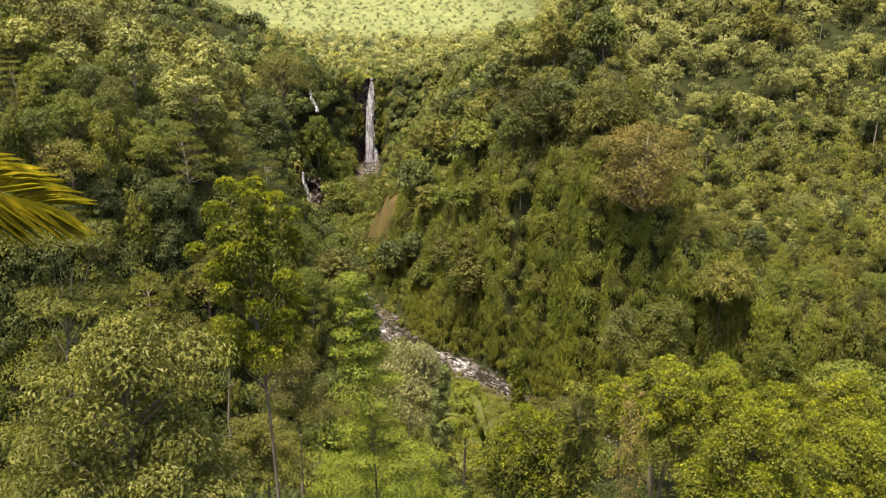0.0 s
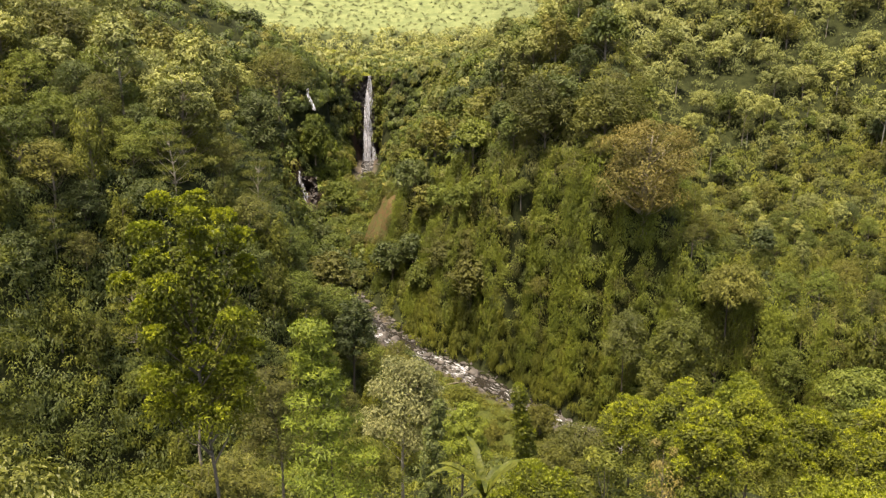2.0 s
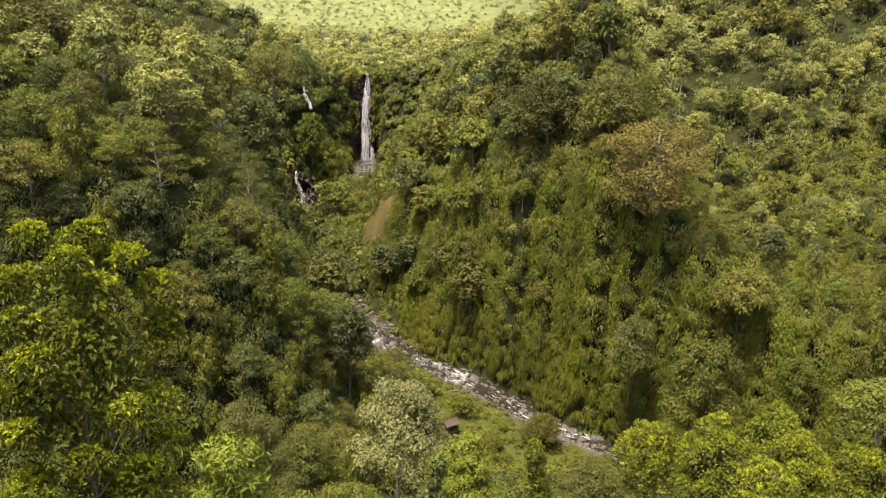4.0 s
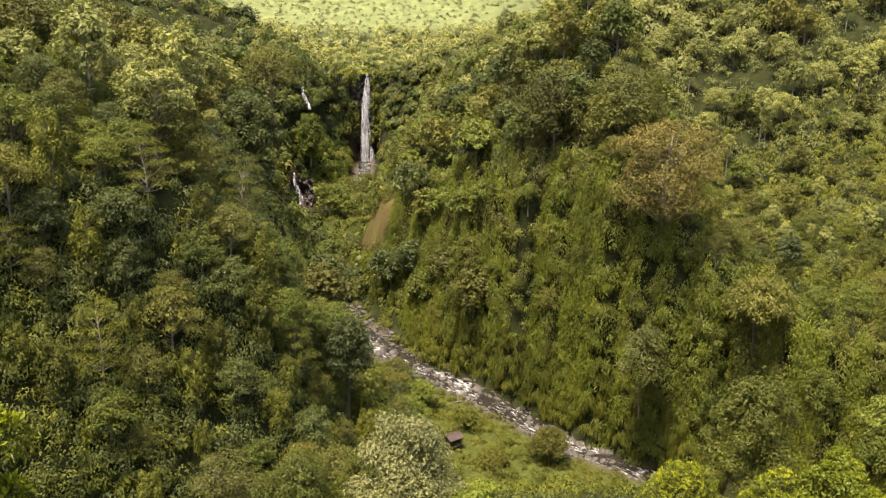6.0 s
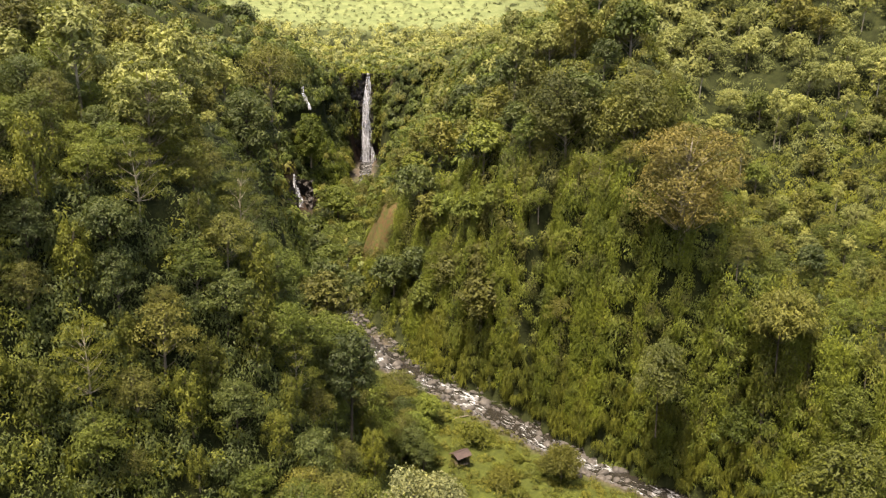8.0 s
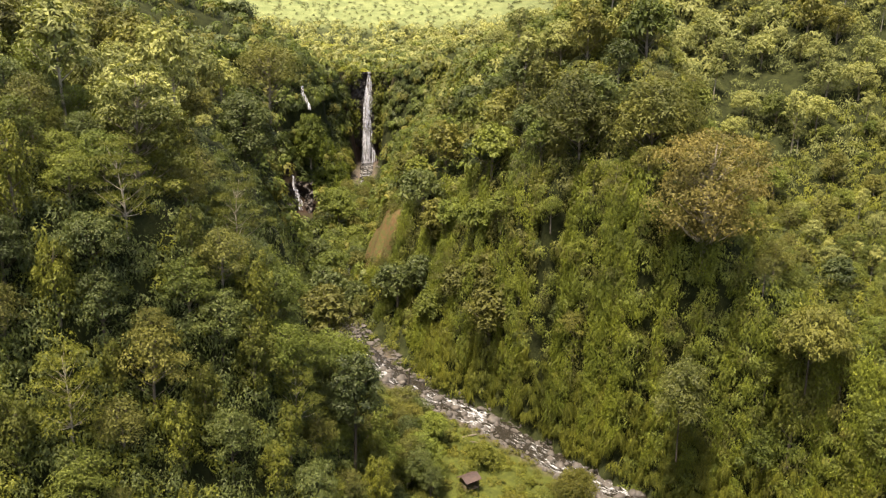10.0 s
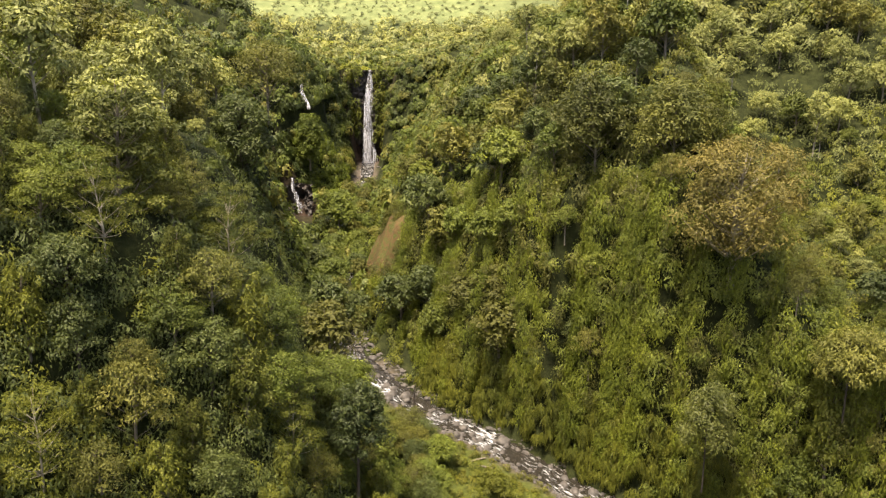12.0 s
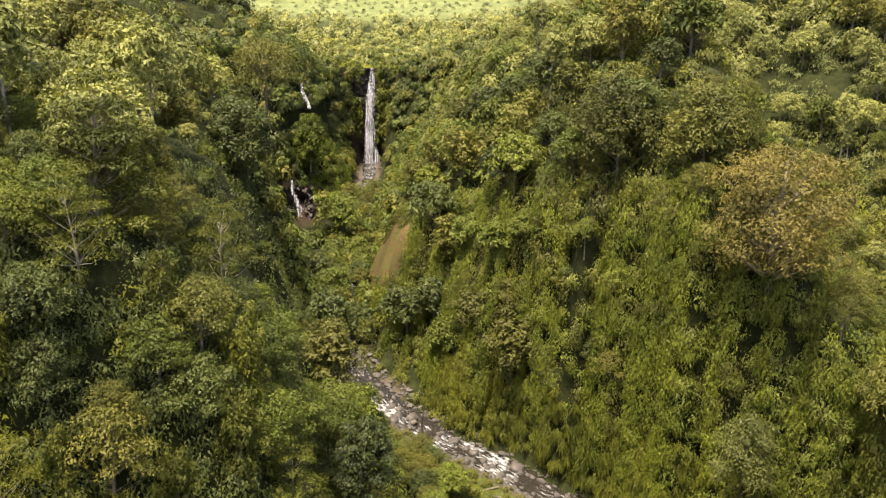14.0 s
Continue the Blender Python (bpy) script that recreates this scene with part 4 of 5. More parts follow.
# the dark leaf paints the shade of the gaps between the trees
clump_field("undergrowth", *low(900, -62, -6, 84, 124, lambda x, y, z, s, d, v, side: (side < 0) & (d > 6) & (z > 6)), 1.5, 90, 0.28, 0.6, LEAF_DARK, "dark shrubs and creepers under the ridge's trees", droop=0.6)
clump_field("undergrowth", *low(3000, -85, 60, 76, 185, lambda x, y, z, s, d, v, side: (d > 4.2) & ((s < 1.2) | (side < 0)) & ((side > 0) | (z > 6))), 1.25, 70, 0.3, 0.6, LEAF_DARK, "tangled dark undergrowth between the forest trees", droop=0.5)
def wall_spots(n, s0, s1, low_share, high_share, columns=0):
    """Places over the face of the cliff along a stretch of the stream; columns gathers them into hanging strands."""
    at = np.concatenate([[0], np.cumsum(np.hypot(np.diff(RIVER[:, 0]), np.diff(RIVER[:, 1])))])
    s = rng.uniform(s0, s1, n)
    if columns:
        s = rng.uniform(s0, s1, columns)[rng.randint(columns, size=n)] + rng.normal(0, 0.45, n)
    c = np.stack([np.interp(s, at, RIVER[:, k]) for k in (0, 1)], 1)
    c2 = np.stack([np.interp(s + 3.0, at, RIVER[:, k]) for k in (0, 1)], 1) - np.stack([np.interp(s - 3.0, at, RIVER[:, k]) for k in (0, 1)], 1)
    t = unit(c2)
    H = np.interp(c[:, 1], WALL[:, 0], WALL[:, 1])
    rise = np.interp(c[:, 1], RIVER[::-1, 1], RIVER[::-1, 2]) + 0.6 + H * rng.uniform(low_share, high_share, n)
    out = np.stack([-t[:, 1], t[:, 0]], 1)
    # the first place, going away from the water, that lies as high as wanted
    d = np.arange(1.9, 24, 0.3)
    P = c[:, None, :] + out[:, None, :] * d[None, :, None]
    d = d[np.argmax(height(P[..., 0], P[..., 1]) >= rise[:, None], 1)]
    p = c + out * d[:, None]
    ok = (scar_off(p[:, 0], p[:, 1]) > 3) & (d > 1.9)
    return rng, p[ok, 0], p[ok, 1]


clump_field("cliff_creepers", *wall_spots(2600, 163, 285, 0.06, 1.1, 46), 0.85, 105, 0.26, 0.6, LEAF_FERN, "yellow-green creepers hanging down the cliff", lift=0.9, droop=0.9, squash=2.3)
clump_field("cliff_shrubs", *wall_spots(950, 160, 300, 0.14, 1.15), 1.25, 150, 0.26, 0.6, LEAF_MID, "green shrubs rooted in the cliff", droop=0.6, squash=1.0)
clump_field("cliff_thicket", *wall_spots(600, 160, 305, 0.16, 1.1), 1.4, 130, 0.27, 0.6, LEAF_OLIVE, "olive-green thicket clinging to the cliff", droop=0.7, squash=1.3)
clump_field("cliff_ferns", *wall_spots(1300, 200, 300, 0.01, 0.28), 0.6, 44, 0.75, 0.2, LEAF_FROND, "long drooping fern fronds at the cliff's foot", lift=1.3, droop=1.1, squash=0.8)
clump_field("hillside_scrub", *low(760, -50, 50, -5, 60, lambda x, y, z, s, d, v, side: (y > 8)), 0.9, 100, 0.16, 0.45, LEAF_MID_BRIGHT, "green scrub on the near hillside", droop=0.4, darts=False)
# dark leaf here too, for painted shade between the near crowns
clump_field("hillside_undergrowth", *low(700, -22, 26, 4, 62, lambda x, y, z, s, d, v, side: (y > 4)), 0.9, 90, 0.16, 0.4, LEAF_DARK, "tangled dark-green undergrowth on the near hillside", droop=0.4)
clump_field("slope_scrub", *low(1300, -50, 66, 50, 114, lambda x, y, z, s, d, v, side: (side < 0) & (d > 5)), 1.1, 70, 0.38, 0.5, LEAF_MID_BRIGHT, "green scrub on the slope down to the stream", droop=0.4)
clump_field("bank_shrubs", *low(190, -24, 8, 146, 178, lambda x, y, z, s, d, v, side: (side > 0) & (d > 3.3) & (d < 14)), 1.2, 90, 0.36, 0.55, LEAF_MID_BRIGHT, "fresh green shrubs at the cliff's upstream foot", droop=0.5)
clump_field("ridge_foot_scrub", *low(800, -52, -6, 54, 90, lambda x, y, z, s, d, v, side: (side < 0)), 1.3, 70, 0.32, 0.55, LEAF_MID, "green scrub at the foot of the ridge", droop=0.5)
clump_field("large_leaved_plants", *low(42, -36, -19, 64, 86, lambda x, y, z, s, d, v, side: (side < 0)), 1.2, 34, 0.7, 0.55, LEAF_MID_BRIGHT, "large-leaved plants at the foot of the ridge", droop=0.5, darts=False, rise=0.6)
clump_field("meadow_bushes", *low(75, -12, 34, 108, 146, lambda x, y, z, s, d, v, side: (side < 0) & (d > 4.5) & (z < 7) & (np.hypot(x - 1.5, y - 123.9) > 4)), 1.3, 260, 0.26, 0.5, LEAF_MID_BRIGHT, "low rounded bushes scattered over the stream meadow", droop=0.3)
clump_field("cliff_foot_scrub", *low(420, 24, 52, 111, 134, lambda x, y, z, s, d, v, side: (side > 0) & (d > 2.2)), 1.3, 100, 0.36, 0.55, LEAF_MID, "green scrub in the recesses of the cliff", droop=0.6)
clump_field("ledge_scrub", *low(300, 4, 36, 136, 190, lambda x, y, z, s, d, v, side: (side > 0) & (z > 28) & (d > 5)), 1.7, 80, 0.44, 0.55, LEAF_OLIVE, "olive-green scrub along the cliff's brow", droop=0.5)
clump_field("bank_scrub", *low(420, 26, 80, 80, 116, lambda x, y, z, s, d, v, side: (d > 3.4)), 1.2, 110, 0.36, 0.5, LEAF_OLIVE, "olive-green scrub on the banks downstream", droop=0.5)
clump_field("stream_meadow", *low(900, -15, 40, 108, 150, lambda x, y, z, s, d, v, side: (side < 0) & (d > 3.6) & (z < 8)), 0.6, 60, 0.32, 0.38, LEAF_MEADOW, "sunny grass and low bushes beside the stream", droop=0.3)
clump_field("scar_grass", rng, *spots(rng, 300, -24, -6, 172, 206, lambda x, y, z, s, d, v, side: (side > 0) & (scar_off(x, y) < 5.5) & (scar_off(x, y) > 1.9) & (d > 3)), 0.9, 60, 0.4, 0.3, LEAF_MEADOW, "light grass growing over the old landslip", droop=0.4, category="grass")
clump_field("upper_shrubs", *low(1500, 14, 120, 112, 188, lambda x, y, z, s, d, v, side: (side > 0) & (d > 9)), 1.5, 50, 0.42, 0.52, LEAF_MID_BRIGHT, "yellow-green scrub on the slope beyond the cliff", droop=0.4)
clump_field("upper_shrubs", *low(700, 30, 120, 112, 190, lambda x, y, z, s, d, v, side: (side > 0) & (d > 14)), 1.5, 50, 0.42, 0.52, LEAF_OLIVE, "olive-green scrub on the slope beyond the cliff", droop=0.4)
clump_field("upper_grass", *low(700, 36, 120, 112, 200, lambda x, y, z, s, d, v, side: (side > 0) & (d > 14)), 1.0, 50, 0.6, 0.3, LEAF_SLOPE, "tall yellow-green grass between the bushes of the slope", droop=0.6, category="grass")
clump_field("upper_shrubs", *low(1900, 10, 150, 182, 265, lambda x, y, z, s, d, v, side: (side > 0) & (d > 9)), 1.7, 50, 0.47, 0.52, LEAF_HAZY_UPPER, "light green scrub on the sunny upper slope", droop=0.4)
for material, n in ((LEAF_MID, 1000), (LEAF_OLIVE, 700), (LEAF_DARK, 800)):
    clump_field("valley_woods", *low(n, -170, 20, 180, 400, lambda x, y, z, s, d, v, side: (d > np.where(y > 285, 4.0, 0.3)) & ((x + 33) ** 2 + (y - 350) ** 2 > 120)), 2.2, 70, 0.95, 0.62, material, "closed woodland canopy of the upper valley", droop=0.4, rise=1.2, category="woods")
for material, n in ((LEAF_MID, 420), (LEAF_DARK, 420)):
    clump_field("gorge_shrubs", *low(2 * n, -72, 0, 262, 352, lambda x, y, z, s, d, v, side: (d > 5) & (z > 13)), 1.6, 70, 0.7, 0.62, material, "dark shrubs clinging to the head of the gorge", droop=0.6)
clump_field("stream_thicket", *low(330, -38, -12, 168, 300, lambda x, y, z, s, d, v, side: (d < 4.2)), 1.7, 80, 0.5, 0.55, LEAF_MID, "green thicket closing over the narrow upper stream", droop=0.5, rise=2.2)
for material in (LEAF_MID_BRIGHT, LEAF_BRIGHT):
    clump_field("gorge_side_shrubs", *low(520, -26, 26, 196, 318, lambda x, y, z, s, d, v, side: (side > 0) & (d > 6)), 1.9, 70, 0.6, 0.55, material, "fresh green shrubs on the gorge's steep side", droop=0.5, rise=0.8)
clump_field("spur_bushes", *low(110, -45.5, -36, 280, 306, lambda x, y, z, s, d, v, side: (d > 6)), 1.9, 80, 0.6, 0.5, LEAF_BRIGHT, "bright green bushes on the spur beside the cascade", droop=0.5, rise=0.8)
for material, n in ((LEAF_HAZY_UPPER, 1300), (LEAF_OLIVE, 500), (LEAF_MID_BRIGHT, 400)):
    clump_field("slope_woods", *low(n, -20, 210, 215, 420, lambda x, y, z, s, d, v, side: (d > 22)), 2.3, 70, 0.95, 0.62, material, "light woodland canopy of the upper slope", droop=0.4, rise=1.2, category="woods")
for material, n in ((LEAF_HAZY_UPPER, 1700), (LEAF_HAZY_FIELD, 1300), (LEAF_OLIVE, 350)):
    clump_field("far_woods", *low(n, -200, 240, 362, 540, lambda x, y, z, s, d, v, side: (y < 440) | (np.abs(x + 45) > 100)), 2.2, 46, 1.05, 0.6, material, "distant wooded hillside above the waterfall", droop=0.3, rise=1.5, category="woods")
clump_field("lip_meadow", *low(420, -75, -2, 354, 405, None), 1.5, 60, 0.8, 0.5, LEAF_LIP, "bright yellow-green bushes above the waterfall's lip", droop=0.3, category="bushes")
clump_field("far_field", *low(1500, -150, 60, 440, 600, None), 1.0, 34, 0.8, 0.5, LEAF_HAZY_FIELD, "bright grassy field above the waterfall", droop=0.3, category="grass")

# ---- the waterfalls and their rock ----
def water_sheet(name, rng, lip, foot, widths, parent, bulge=1.2, rows=60, cols=9, label=""):
    """One strand of falling water: a wavering sheet from lip to foot, thick enough to have two faces."""
    lip, foot = np.array(lip, float), np.array(foot, float)
    u = np.linspace(0, 1, rows)
    w = np.interp(u, np.linspace(0, 1, len(widths)), widths)
    mid = lip + (foot - lip) * u[:, None]
    mid[:, 1] -= bulge * np.sin(np.clip(u * 1.6, 0, 1) * 1.57) * (1 - 0.3 * u)
    mid[:, 0] += 0.25 * np.sin(u * 7 + lip[0]) + 0.12 * np.sin(u * 17)
    a = np.linspace(-0.5, 0.5, cols)
    front = np.zeros((rows, cols, 3))
    front[..., 0] = mid[:, None, 0] + a[None, :] * w[:, None] + rng.normal(0, 0.05, (rows, cols))
    front[..., 1] = mid[:, None, 1] + 0.9 * a[None, :] ** 2 * w[:, None] * 0.6 + rng.normal(0, 0.09, (rows, cols))
    front[..., 2] = mid[:, None, 2]
    back = front + np.array([0, 0.35, 0])
    v = np.concatenate([front.reshape(-1, 3), back.reshape(-1, 3)])
    i = (np.arange(rows - 1)[:, None] * cols + np.arange(cols - 1)[None, :]).ravel()
    f = np.stack([i, i + 1, i + 1 + cols, i + cols], 1)
    f = np.concatenate([f, f[:, ::-1] + rows * cols])
    return part(name, mesh_from(name, v, f, FALLING, True), parent, label)


wr = np.random.RandomState(77)
fall = tagged(new("waterfall"), "tall white waterfall dropping over a dark rock wall", "waterfall")
water_sheet("main_strand", wr, (-31.0, 351.6, 47.0), (-32.4, 348.6, 11.0), (0.9, 2.4, 3.6, 3.0, 2.8, 3.6, 4.4), fall, 0.9)
water_sheet("core_strand", wr, (-31.0, 351.2, 45.0), (-32.6, 348.0, 11.0), (0.5, 1.3, 2.4, 1.5, 1.6, 2.2, 2.8), fall, 0.9)
water_sheet("side_strand", wr, (-31.2, 351.4, 30.0), (-29.9, 348.8, 11.0), (0.5, 1.8, 2.8, 3.6), fall, 0.7, label="thin grey veil of spray")
water_sheet("side_strand", wr, (-31.8, 351.4, 40.0), (-32.8, 349.2, 26.0), (0.2, 0.8, 0.5), fall, 0.7, label="thin grey veil of spray")
upper = tagged(new("small_waterfall"), "thin white cascade high on the gorge's side", "waterfall")
water_sheet("strand", wr, (-48.4, 294.5, 45.2), (-45.4, 291.5, 37.4), (0.5, 1.0, 1.3, 0.9), upper, 0.3, 40, 7)
lower = tagged(new("small_waterfall"), "small white cascade over brown rock", "waterfall")
water_sheet("strand", wr, (-47.8, 269.2, 19.3), (-45.3, 267.6, 9.0), (0.6, 1.0, 1.5, 1.8), lower, 0.3, 40, 7)
right = tagged(new("small_waterfall"), "short white trickle beside the main fall", "waterfall")
water_sheet("strand", wr, (-20.6, 348.4, 40.3), (-21.8, 347.6, 38.4), (0.4, 0.9, 0.5), right, 0.2, 30, 6)
far_right = tagged(new("small_waterfall"), "thin white thread of water at the amphitheatre's edge", "waterfall")
water_sheet("strand", wr, (-12.0, 343.5, 46.0), (-13.2, 342.5, 39.0), (0.5, 0.9, 0.6), far_right, 0.2, 30, 6)


def rock_face(name, label, arc, foot, top, seed, depth=2.0):
    """A rough rock wall along a line in plan: ledges, cracks and overhangs, closed at the back."""
    arc = np.array(arc, float)
    seg = np.concatenate([[0], np.cumsum(np.hypot(*np.diff(arc, axis=0).T))])
    s = np.linspace(0, seg[-1], 70)
    x, y = np.interp(s, seg, arc[:, 0]), np.interp(s, seg, arc[:, 1])
    t = unit(np.stack([np.gradient(x), np.gradient(y)], 1))
    out = np.stack([t[:, 1], -t[:, 0]], 1)
    h = np.linspace(0, 1, 50)
    S, Hh = np.meshgrid(s, h)
    z = foot + (top - foot) * Hh
    push = 1.1 * wave(S * 1.0, z * 0.35, seed, 9) + 0.5 * wave(S, z, seed + 1, 3.5) + 0.25 * wave(S, z, seed + 2, 1.4) + 0.9 * np.round(wave(S * 0.3, z, seed + 3, 12) * 2) / 2
    push -= 2.0 * np.exp(-((Hh - 0.10) / 0.09) ** 2)
    v = np.stack([x[None, :] + out[None, :, 0] * push, y[None, :] + out[None, :, 1] * push, z], 2).reshape(-1, 3)
    w = len(s)
    i = (np.arange(len(h) - 1)[:, None] * w + np.arange(w - 1)[None, :]).ravel()
    return tagged(new(name, mesh_from(name, v, np.stack([i, i + 1, i + 1 + w, i + w], 1), CLIFF_ROCK)), label, "rock face", kind="structure")


rock_face("rock_wall", "dark wet basalt wall behind the waterfall", [(-53, 341), (-46, 348.5), (-39, 351.5), (-32, 352.6), (-25, 351.5), (-18, 348), (-11, 341)], 9.0, 47.0, 31)
rock_face("rock_wall_low", "wet brown rock behind the small cascade", [(-56, 264), (-53, 270.5), (-47, 273), (-42, 271.5)], 4.0, 17.0, 36)


def face_growth(name, label, n, material, seed, leaf, radius):
    """Plants clinging to the rock wall of the fall, leaving the wet slot and the two hollows below its brow bare."""
    rng = np.random.RandomState(seed)
    x, z = rng.uniform(-54, -10, n), 11 + 37.5 * rng.rand(n) ** 0.9
    slot = np.abs(x + 32 - (z - 30) * 0.03) < 2.6 + 1.6 * (z < 20)
    hollow = (np.hypot((x + 42) / 6.5, (z - 39.5) / 4.6) < 1) | (np.hypot((x + 21.5) / 4.2, (z - 38.5) / 4.2) < 1) | (np.hypot((x + 36) / 4.2, (z - 13.5) / 4.0) < 1)
    keep = ~slot & ~hollow
    x, z = x[keep], z[keep]
    y = 352.2 - 0.021 * (x + 32) ** 2 - rng.uniform(0.6, 2.6, len(x))
    pieces = [lobe_leaves(rng, np.array([a, b, c]), np.array([1, 0.9, 1.3]) * radius * rng.uniform(0.6, 1.2), 46, leaf, leaf * 0.6, 0.7, -1.0) for a, b, c in zip(x, y, z)]
    v, f = joined(pieces)
    tagged(new(name, mesh_from(name, v, f, material)), label, "creepers", kind="stuff")


face_growth("wall_creepers", "bright green creepers on the rock beside the waterfall", 420, LEAF_MID_BRIGHT, 5, 0.75, 1.5)
face_growth("wall_creepers", "dark green plants on the rock beside the waterfall", 260, LEAF_MID, 6, 0.75, 1.7)


# ---- boulders ----
def boulder_mesh(seed):
    bm = bmesh.new()
    bmesh.ops.create_icosphere(bm, subdivisions=2, radius=0.5)
    r = random.Random(seed)
    cuts = [(Vector((r.uniform(-1, 1), r.uniform(-1, 1), r.uniform(-0.4, 1))).normalized(), r.uniform(0.26, 0.42)) for _ in range(9)]
    for v in bm.verts:
        for n, d in cuts:
            over = v.co.dot(n) - d
            if over > 0:
                v.co -= n * over * 0.85
        v.co *= 1 + 0.08 * noise.noise(v.co * 4 + Vector((seed, 0, 0)))
        v.co.z *= 0.72
    me = bpy.data.meshes.new("boulder")
    bm.to_mesh(me)
    bm.free()
    me.polygons.foreach_set("use_smooth", np.ones(len(me.polygons), bool))
    me.materials.append(BOULDER)
    return me


BOULDERS = [boulder_mesh(k) for k in range(7)]
br = np.random.RandomState(15)
seg_at = np.concatenate([[0], np.cumsum(np.hypot(np.diff(RIVER[:, 0]), np.diff(RIVER[:, 1])))])


def boulder(x, y, size, sink=0.25):
    d, v, zr, side = to_river(np.array([x]), np.array([y]))
    z = max(float(zr[0]) - 0.15, float(height(x, y))) if d[0] < 4.5 else float(height(x, y))
    if height(x, y) - zr[0] > 1.5:
        return
    ob = tagged(new("boulder", BOULDERS[br.randint(7)]), "rounded grey-brown boulder in the stream bed", "boulder", "boulders in the stream")
    ob.matrix_basis = Matrix.LocRotScale((x, y, z + size * (0.36 - sink) * 0.7), Euler((br.uniform(-0.3, 0.3), br.uniform(-0.3, 0.3), br.uniform(0, 6.28))), (size * br.uniform(0.8, 1.3), size, size * br.uniform(0.75, 1.05)))


for _ in range(310):
    s = br.uniform(165, 252)
    c = [np.interp(s, seg_at, RIVER[:, k]) for k in (0, 1)]
    k = np.searchsorted(seg_at, s) - 1
    t = RIVER[k + 1, :2] - RIVER[k, :2]
    t = t / np.hypot(*t)
    off = br.choice([-1, 1]) * (br.uniform(0.1, 2.3) if br.rand() < 0.68 else br.uniform(2.2, 4.2))
    boulder(c[0] - t[1] * off, c[1] + t[0] * off, min(br.lognormal(-0.10, 0.45), 2.4))
for _ in range(12):
    boulder(-30.5 + br.uniform(-5, 5), 338 - br.uniform(0, 26), br.uniform(0.6, 1.7))

for _ in range(10):
    boulder(br.uniform(18.5, 23), br.uniform(124, 128), br.uniform(0.9, 1.9))


def stream_stones(n):
    """The small stones of bars and banks, as one mass."""
    rng = np.random.RandomState(52)
    s = rng.uniform(172, 255, n)
    c = np.stack([np.interp(s, seg_at, RIVER[:, k]) for k in (0, 1)], 1)
    t = unit(np.stack([np.interp(s + 1, seg_at, RIVER[:, k]) for k in (0, 1)], 1) - c)
    off = np.where(rng.rand(n) < 0.6, rng.uniform(2.4, 4.4, n), -rng.uniform(2.5, 4.0, n))
    x, y = c[:, 0] - t[:, 1] * off, c[:, 1] + t[:, 0] * off
    d, v, zr, side = to_river(x, y)
    z = height(x, y)
    ok = z - zr < 1.2
    x, y, z = x[ok], y[ok], np.maximum(z, zr - 0.1)[ok]
    n = len(x)
    ball = np.array([(0, 0, 1), (0.9, 0, 0.3), (0.28, 0.86, 0.3), (-0.73, 0.53, 0.3), (-0.73, -0.53, 0.3), (0.28, -0.86, 0.3), (0, 0, -0.6)])
    tris = np.array([(0, 1, 2), (0, 2, 3), (0, 3, 4), (0, 4, 5), (0, 5, 1), (6, 2, 1), (6, 3, 2), (6, 4, 3), (6, 5, 4), (6, 1, 5)])
    size = np.clip(rng.lognormal(-1.5, 0.5, n), 0.1, 0.6)[:, None, None]
    verts = np.stack([x, y, z], 1)[:, None, :] + (ball[None] + rng.normal(0, 0.16, (n, 7, 3))) * size * np.array([1, 1, 0.7])
    faces = (tris[None] + (np.arange(n) * 7)[:, None, None]).reshape(-1, 3)
    tagged(new("stream_stones", mesh_from("stream_stones", verts.reshape(-1, 3), faces, BOULDER)), "loose brown-grey stones of the stream's banks and bars", "stones", kind="stuff")


stream_stones(1500)


# ---- plants of their own shape ----
def banana_leaf(rng, base, way, length, width, arch):
    """A long blade that rises and arches over, folded on its rib, torn at the edge."""
    n = 9
    u = np.linspace(0, 1, n)
    way = np.array([way[0], way[1], 0.0]) / math.hypot(*way[:2])
    rib = base + way * (length * (u * 0.55 + 0.25 * u ** 2))[:, None] + np.array([0, 0, 1.0]) * (length * (1.15 * u - arch * u ** 2.4))[:, None]
    across = np.cross(way, [0, 0, 1.0])
    w = width * np.sin(np.clip(0.12 + u * 0.93, 0, 1) * math.pi) ** 0.6 * (u > 0.12) + 0.03
    left = rib + across * (w * rng.uniform(0.75, 1.05, n))[:, None] + np.array([0, 0, 1.0]) * (w * 0.25)[:, None]
    rite = rib - across * (w * rng.uniform(0.75, 1.05, n))[:, None] + np.array([0, 0, 1.0]) * (w * 0.25)[:, None]
    v = np.stack([left, rib, rite], 1).reshape(-1, 3)
    i = np.arange(n - 1)[:, None] * 3
    f = np.concatenate([i + np.array([[0, 1, 4, 3]]), i + np.array([[1, 2, 5, 4]])], 0)
    return v, f


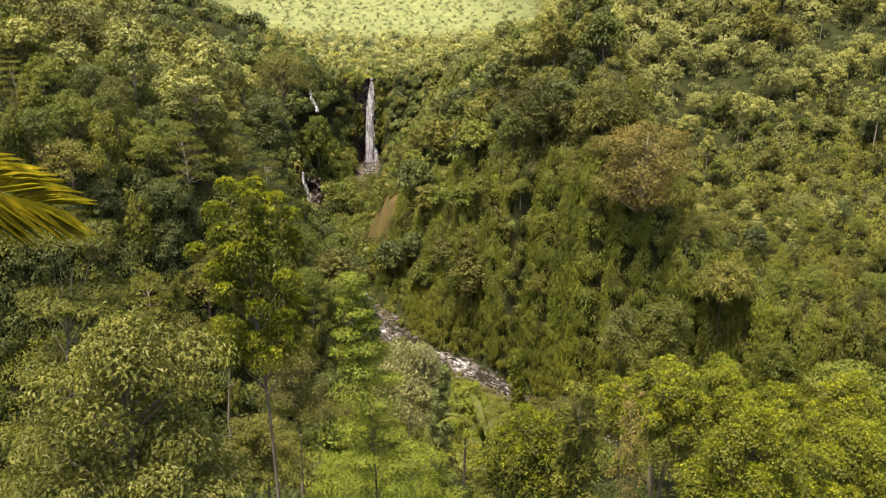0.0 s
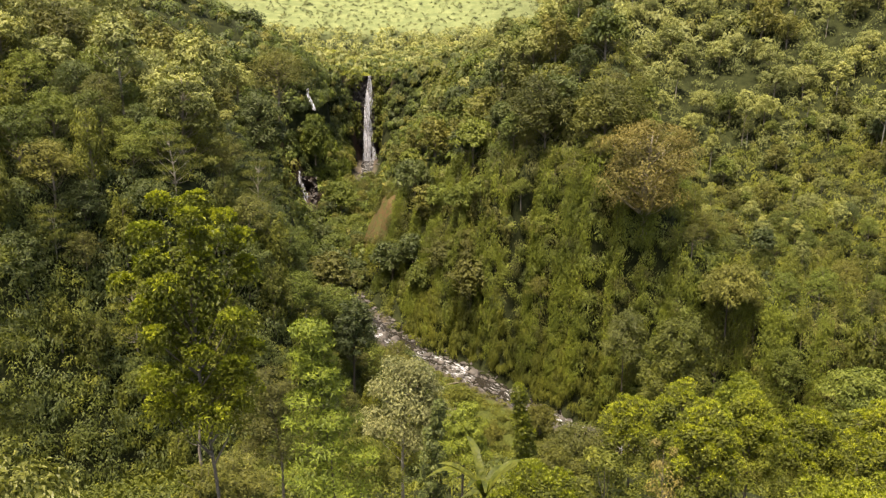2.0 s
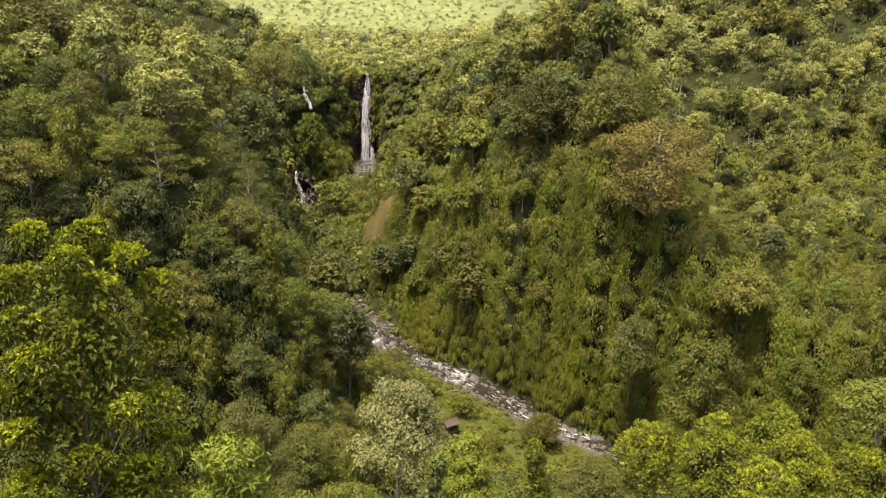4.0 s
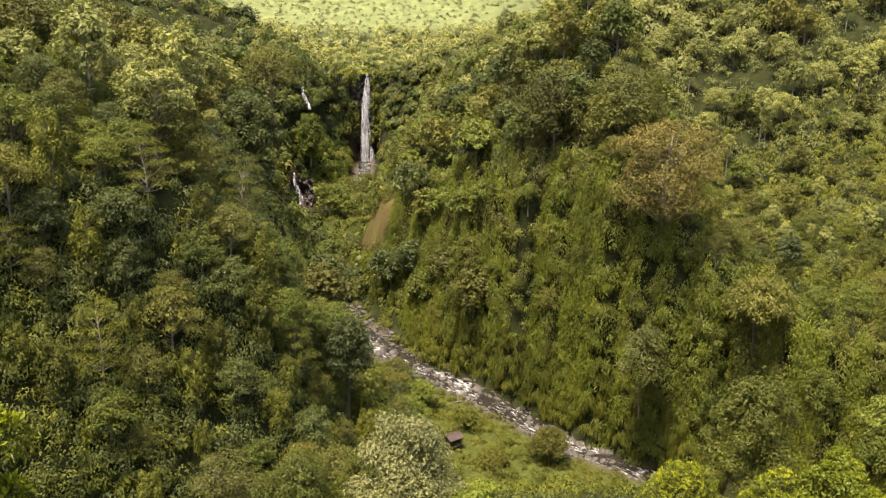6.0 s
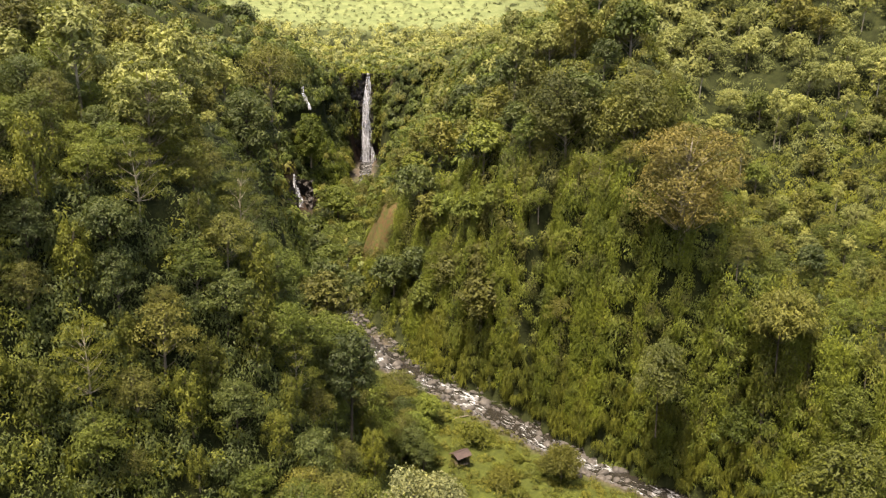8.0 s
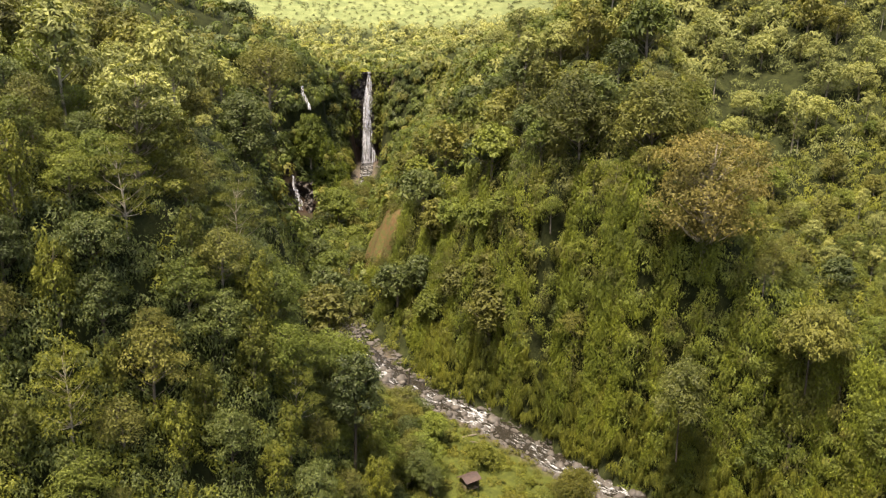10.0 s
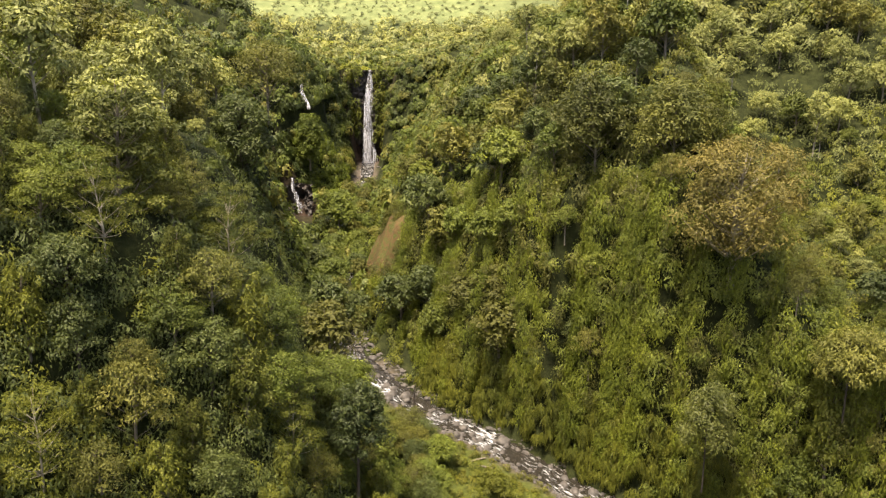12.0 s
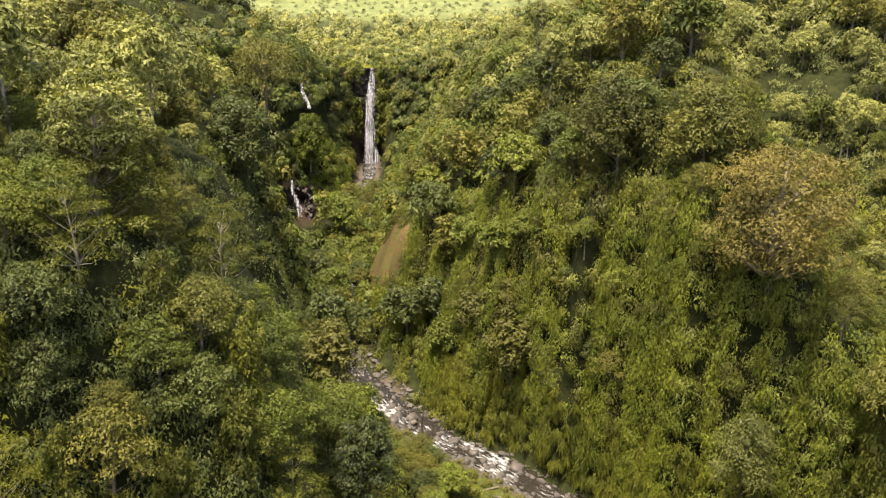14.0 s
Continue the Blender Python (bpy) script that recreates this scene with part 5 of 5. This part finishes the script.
def banana_plant(x, y, z, tall, seed, leaves=9):
    rng = np.random.RandomState(seed)
    ob = tagged(new("banana_plant"), "banana plant with long arching torn leaves", "banana plant", "banana plants")
    v, f = tube([(0, 0, -1.0), (0.03, 0, tall * 0.25), (0, 0.04, tall * 0.52)], [0.13, 0.11, 0.07], 8)
    part("stem", mesh_from("banana_stem", v, f, STEM_GREEN, True), ob)
    for k in range(leaves):
        a = k * 2.4 + rng.uniform(-0.3, 0.3)
        v, f = banana_leaf(rng, np.array([0, 0, tall * 0.48]), (math.cos(a), math.sin(a)), tall * rng.uniform(0.38, 0.55), tall * 0.032, rng.uniform(0.5, 1.25))
        part("leaf", mesh_from("banana_leaf", v, f, LEAF_BANANA, True), ob)
    ob.matrix_basis = pose(x, y, z)
    return ob


banana_plant(1.4, 24.4, 47.0, 3.9, 1, 10)
banana_plant(-6.7, 21.5, 46.6, 3.9, 2, 9)
banana_plant(2.0, 25.6, 46.0, 3.4, 4, 8)


def palm_frond(rng, length, leaflet, count=64):
    """A coconut frond along +x from the origin, arching down, leaflets hanging on both sides of its rib."""
    u = np.linspace(0, 1, 14)
    rib = np.stack([length * (u - 0.10 * u ** 2), 0 * u, length * (0.28 * u - 0.42 * u ** 2)], 1)
    v, f = tube(rib, list(0.028 * (1.05 - u)), 4)
    rib_mesh = (v, f)
    t = np.repeat(np.linspace(0.14, 1.0, count), 2)
    side = np.tile([1.0, -1.0], count)
    base = np.stack([np.interp(t, u, rib[:, k]) for k in range(3)], 1)
    size = leaflet * np.sin(np.clip(0.25 + t * 0.62, 0, 1) * math.pi) ** 0.7
    axis = np.stack([0.75 + 0.5 * t, side * (1.1 - 0.5 * t), -0.25 + 0 * t], 1) + rng.normal(0, 0.06, (len(t), 3))
    return rib_mesh, leaf_blades(rng, base, axis, np.tile([0, 0, 1.0], (len(t), 1)), size, 0.046, 0.2, 0.3)


def coconut_palm(x, y, top, tall, aims, seed):
    rng = np.random.RandomState(seed)
    ob = tagged(new("coconut_palm"), "coconut palm with yellowing arching fronds", "palm tree")
    v, f = tube([(0.5, -0.4, -tall - 1), (0.25, -0.2, -tall * 0.6), (0.05, 0, -tall * 0.25), (0, 0, 0)], [0.18, 0.13, 0.11, 0.10], 9)
    part("trunk", mesh_from("palm_trunk", v, f, BARK_PALE, True), ob)
    for k, (turn, tilt, length, roll) in enumerate(aims):
        (rv, rf), (lv, lf) = palm_frond(rng, length, length * 0.28)
        fr = part("frond", mesh_from("frond_rib", rv, rf, STEM_GREEN, True), ob)
        fr.matrix_basis = pose(0, 0, 0, roll, tilt, turn)
        part("leaf_blade", mesh_from("frond_blade", lv, lf, LEAF_PALM), fr)
    ob.matrix_basis = pose(x, y, top)
    return ob


coconut_palm(-4.75, 3.75, 61.4, 10.0, [(24, 3, 2.78, 38), (95, -20, 2.6, 0), (140, 0, 2.7, 0), (185, -15, 2.6, 0), (230, 5, 2.7, 0), (275, -10, 2.5, 0), (310, -55, 2.3, 0)], 5)


def bare_tree(name, label, x, y, z, tall, r, seed, branches, material, spread=0.3):
    rng = np.random.RandomState(seed)
    ob = tagged(new(name), label, "tree")
    stem = [(0, 0, -1.0), (0.02 * tall, 0, tall * 0.35), (0.0, 0.01 * tall, tall * 0.7), (0.03 * tall, 0, tall)]
    v, f = tube(stem, [r * 1.2, r, r * 0.7, r * 0.18], 7)
    part("trunk", mesh_from("bare_trunk", v, f, material, True), ob)
    for k in range(branches):
        h = tall * rng.uniform(0.45, 0.95)
        a, L = rng.uniform(0, 6.28), tall * spread * rng.uniform(0.4, 1.0)
        p = np.array([0.01 * tall, 0, h])
        d = np.array([math.cos(a), math.sin(a), rng.uniform(0.3, 1.1)])
        v, f = tube([p, p + d * L * 0.5, p + d * L + np.array([0, 0, 0.12 * L])], [r * 0.35, r * 0.2, r * 0.06], 5)
        part("branch", mesh_from("bare_branch", v, f, material, True), ob)
    ob.matrix_basis = pose(x, y, z)
    return ob


bare_tree("dead_tree", "thin dead tree with a few broken branches", -10.4, 35.4, 38.3, 8.6, 0.09, 3, 6, BARK, 0.22)
bare_tree("dead_tree", "blackened bare tree on the stream bank", -7.4, 141.0, 2.6, 9.5, 0.2, 8, 9, BARK_DARK, 0.16)
bare_tree("dead_tree", "pale leafless tree on the high slope", -58.0, 122.0, 49.0, 11.0, 0.13, 12, 16, BARK, 0.4)
bare_tree("dead_tree", "forked bare pale trunk above the ridge", -36.0, 116.0, 45.0, 10.5, 0.2, 14, 7, BARK, 0.35)


def field_hut(x, y, z, turn):
    """A small open hut: posts, plank sides, a bench and a pitched rusty sheet roof."""
    ob = tagged(new("field_hut"), "small plank hut with a rusty pitched roof", "hut")
    def box(name, material, sx, sy, sz, px, py, pz, tilt=0.0, label=""):
        bm = bmesh.new()
        bmesh.ops.create_cube(bm, size=1)
        bmesh.ops.scale(bm, vec=(sx, sy, sz), verts=bm.verts)
        bmesh.ops.bevel(bm, geom=bm.edges[:], offset=0.012, segments=1, affect="EDGES")
        me = bpy.data.meshes.new(name)
        bm.to_mesh(me)
        bm.free()
        me.materials.append(material)
        p = part(name, me, ob, label)
        p.matrix_basis = pose(px, py, pz, tilt)
        return p
    for a in (-1, 1):
        for b in (-1, 1):
            box("post", BARK_DARK, 0.12, 0.12, 2.9, a * 1.25, b * 0.95, 0.95)
    for k in range(6):
        box("wall_plank", PLANK, 2.5, 0.04, 0.24, 0, 0.97, 0.45 + k * 0.27)
    for a in (-1, 1):
        for k in range(4):
            box("wall_plank", PLANK, 0.04, 1.86, 0.24, a * 1.27, 0, 0.45 + k * 0.27)
    box("floor_deck", PLANK, 2.5, 1.9, 0.08, 0, 0, 0.28)
    for b in (-1, 1):
        box("roof_sheet", ROOF_TIN, 3.3, 1.65, 0.05, 0, b * 0.72, 2.62, -b * 27, "rusty red-brown roof sheet")
    box("ridge_cap", ROOF_TIN, 3.32, 0.2, 0.05, 0, 0, 3.01)
    ob.matrix_basis = Matrix.LocRotScale((x, y, z), Euler((0, 0, radians(turn))), (0.8, 0.8, 0.72))


field_hut(1.5, 123.9, float(height(1.5, 123.9)) - 0.05, 35)


def fallen_log(x, y, length, r, turn):
    ob = tagged(new("fallen_log"), "weathered fallen log on the stream bank", "log")
    v, f = tube([(-length / 2, 0, 0), (0, 0.05, 0.03), (length / 2, 0, 0)], [r * 1.1, r, r * 0.8], 8)
    part("stem", mesh_from("log_stem", v, f, BARK, True), ob)
    v, f = tube([(length * 0.2, 0, 0), (length * 0.3, 0.4, 0.35)], [r * 0.4, r * 0.2], 5)
    part("branch_stub", mesh_from("log_stub", v, f, BARK, True), ob)
    ob.matrix_basis = pose(x, y, float(height(x, y)) + r * 0.8, 0, 0, turn)


fallen_log(2.0, 137.5, 2.6, 0.14, 25)
fallen_log(3.0, 136.2, 2.2, 0.12, -20)
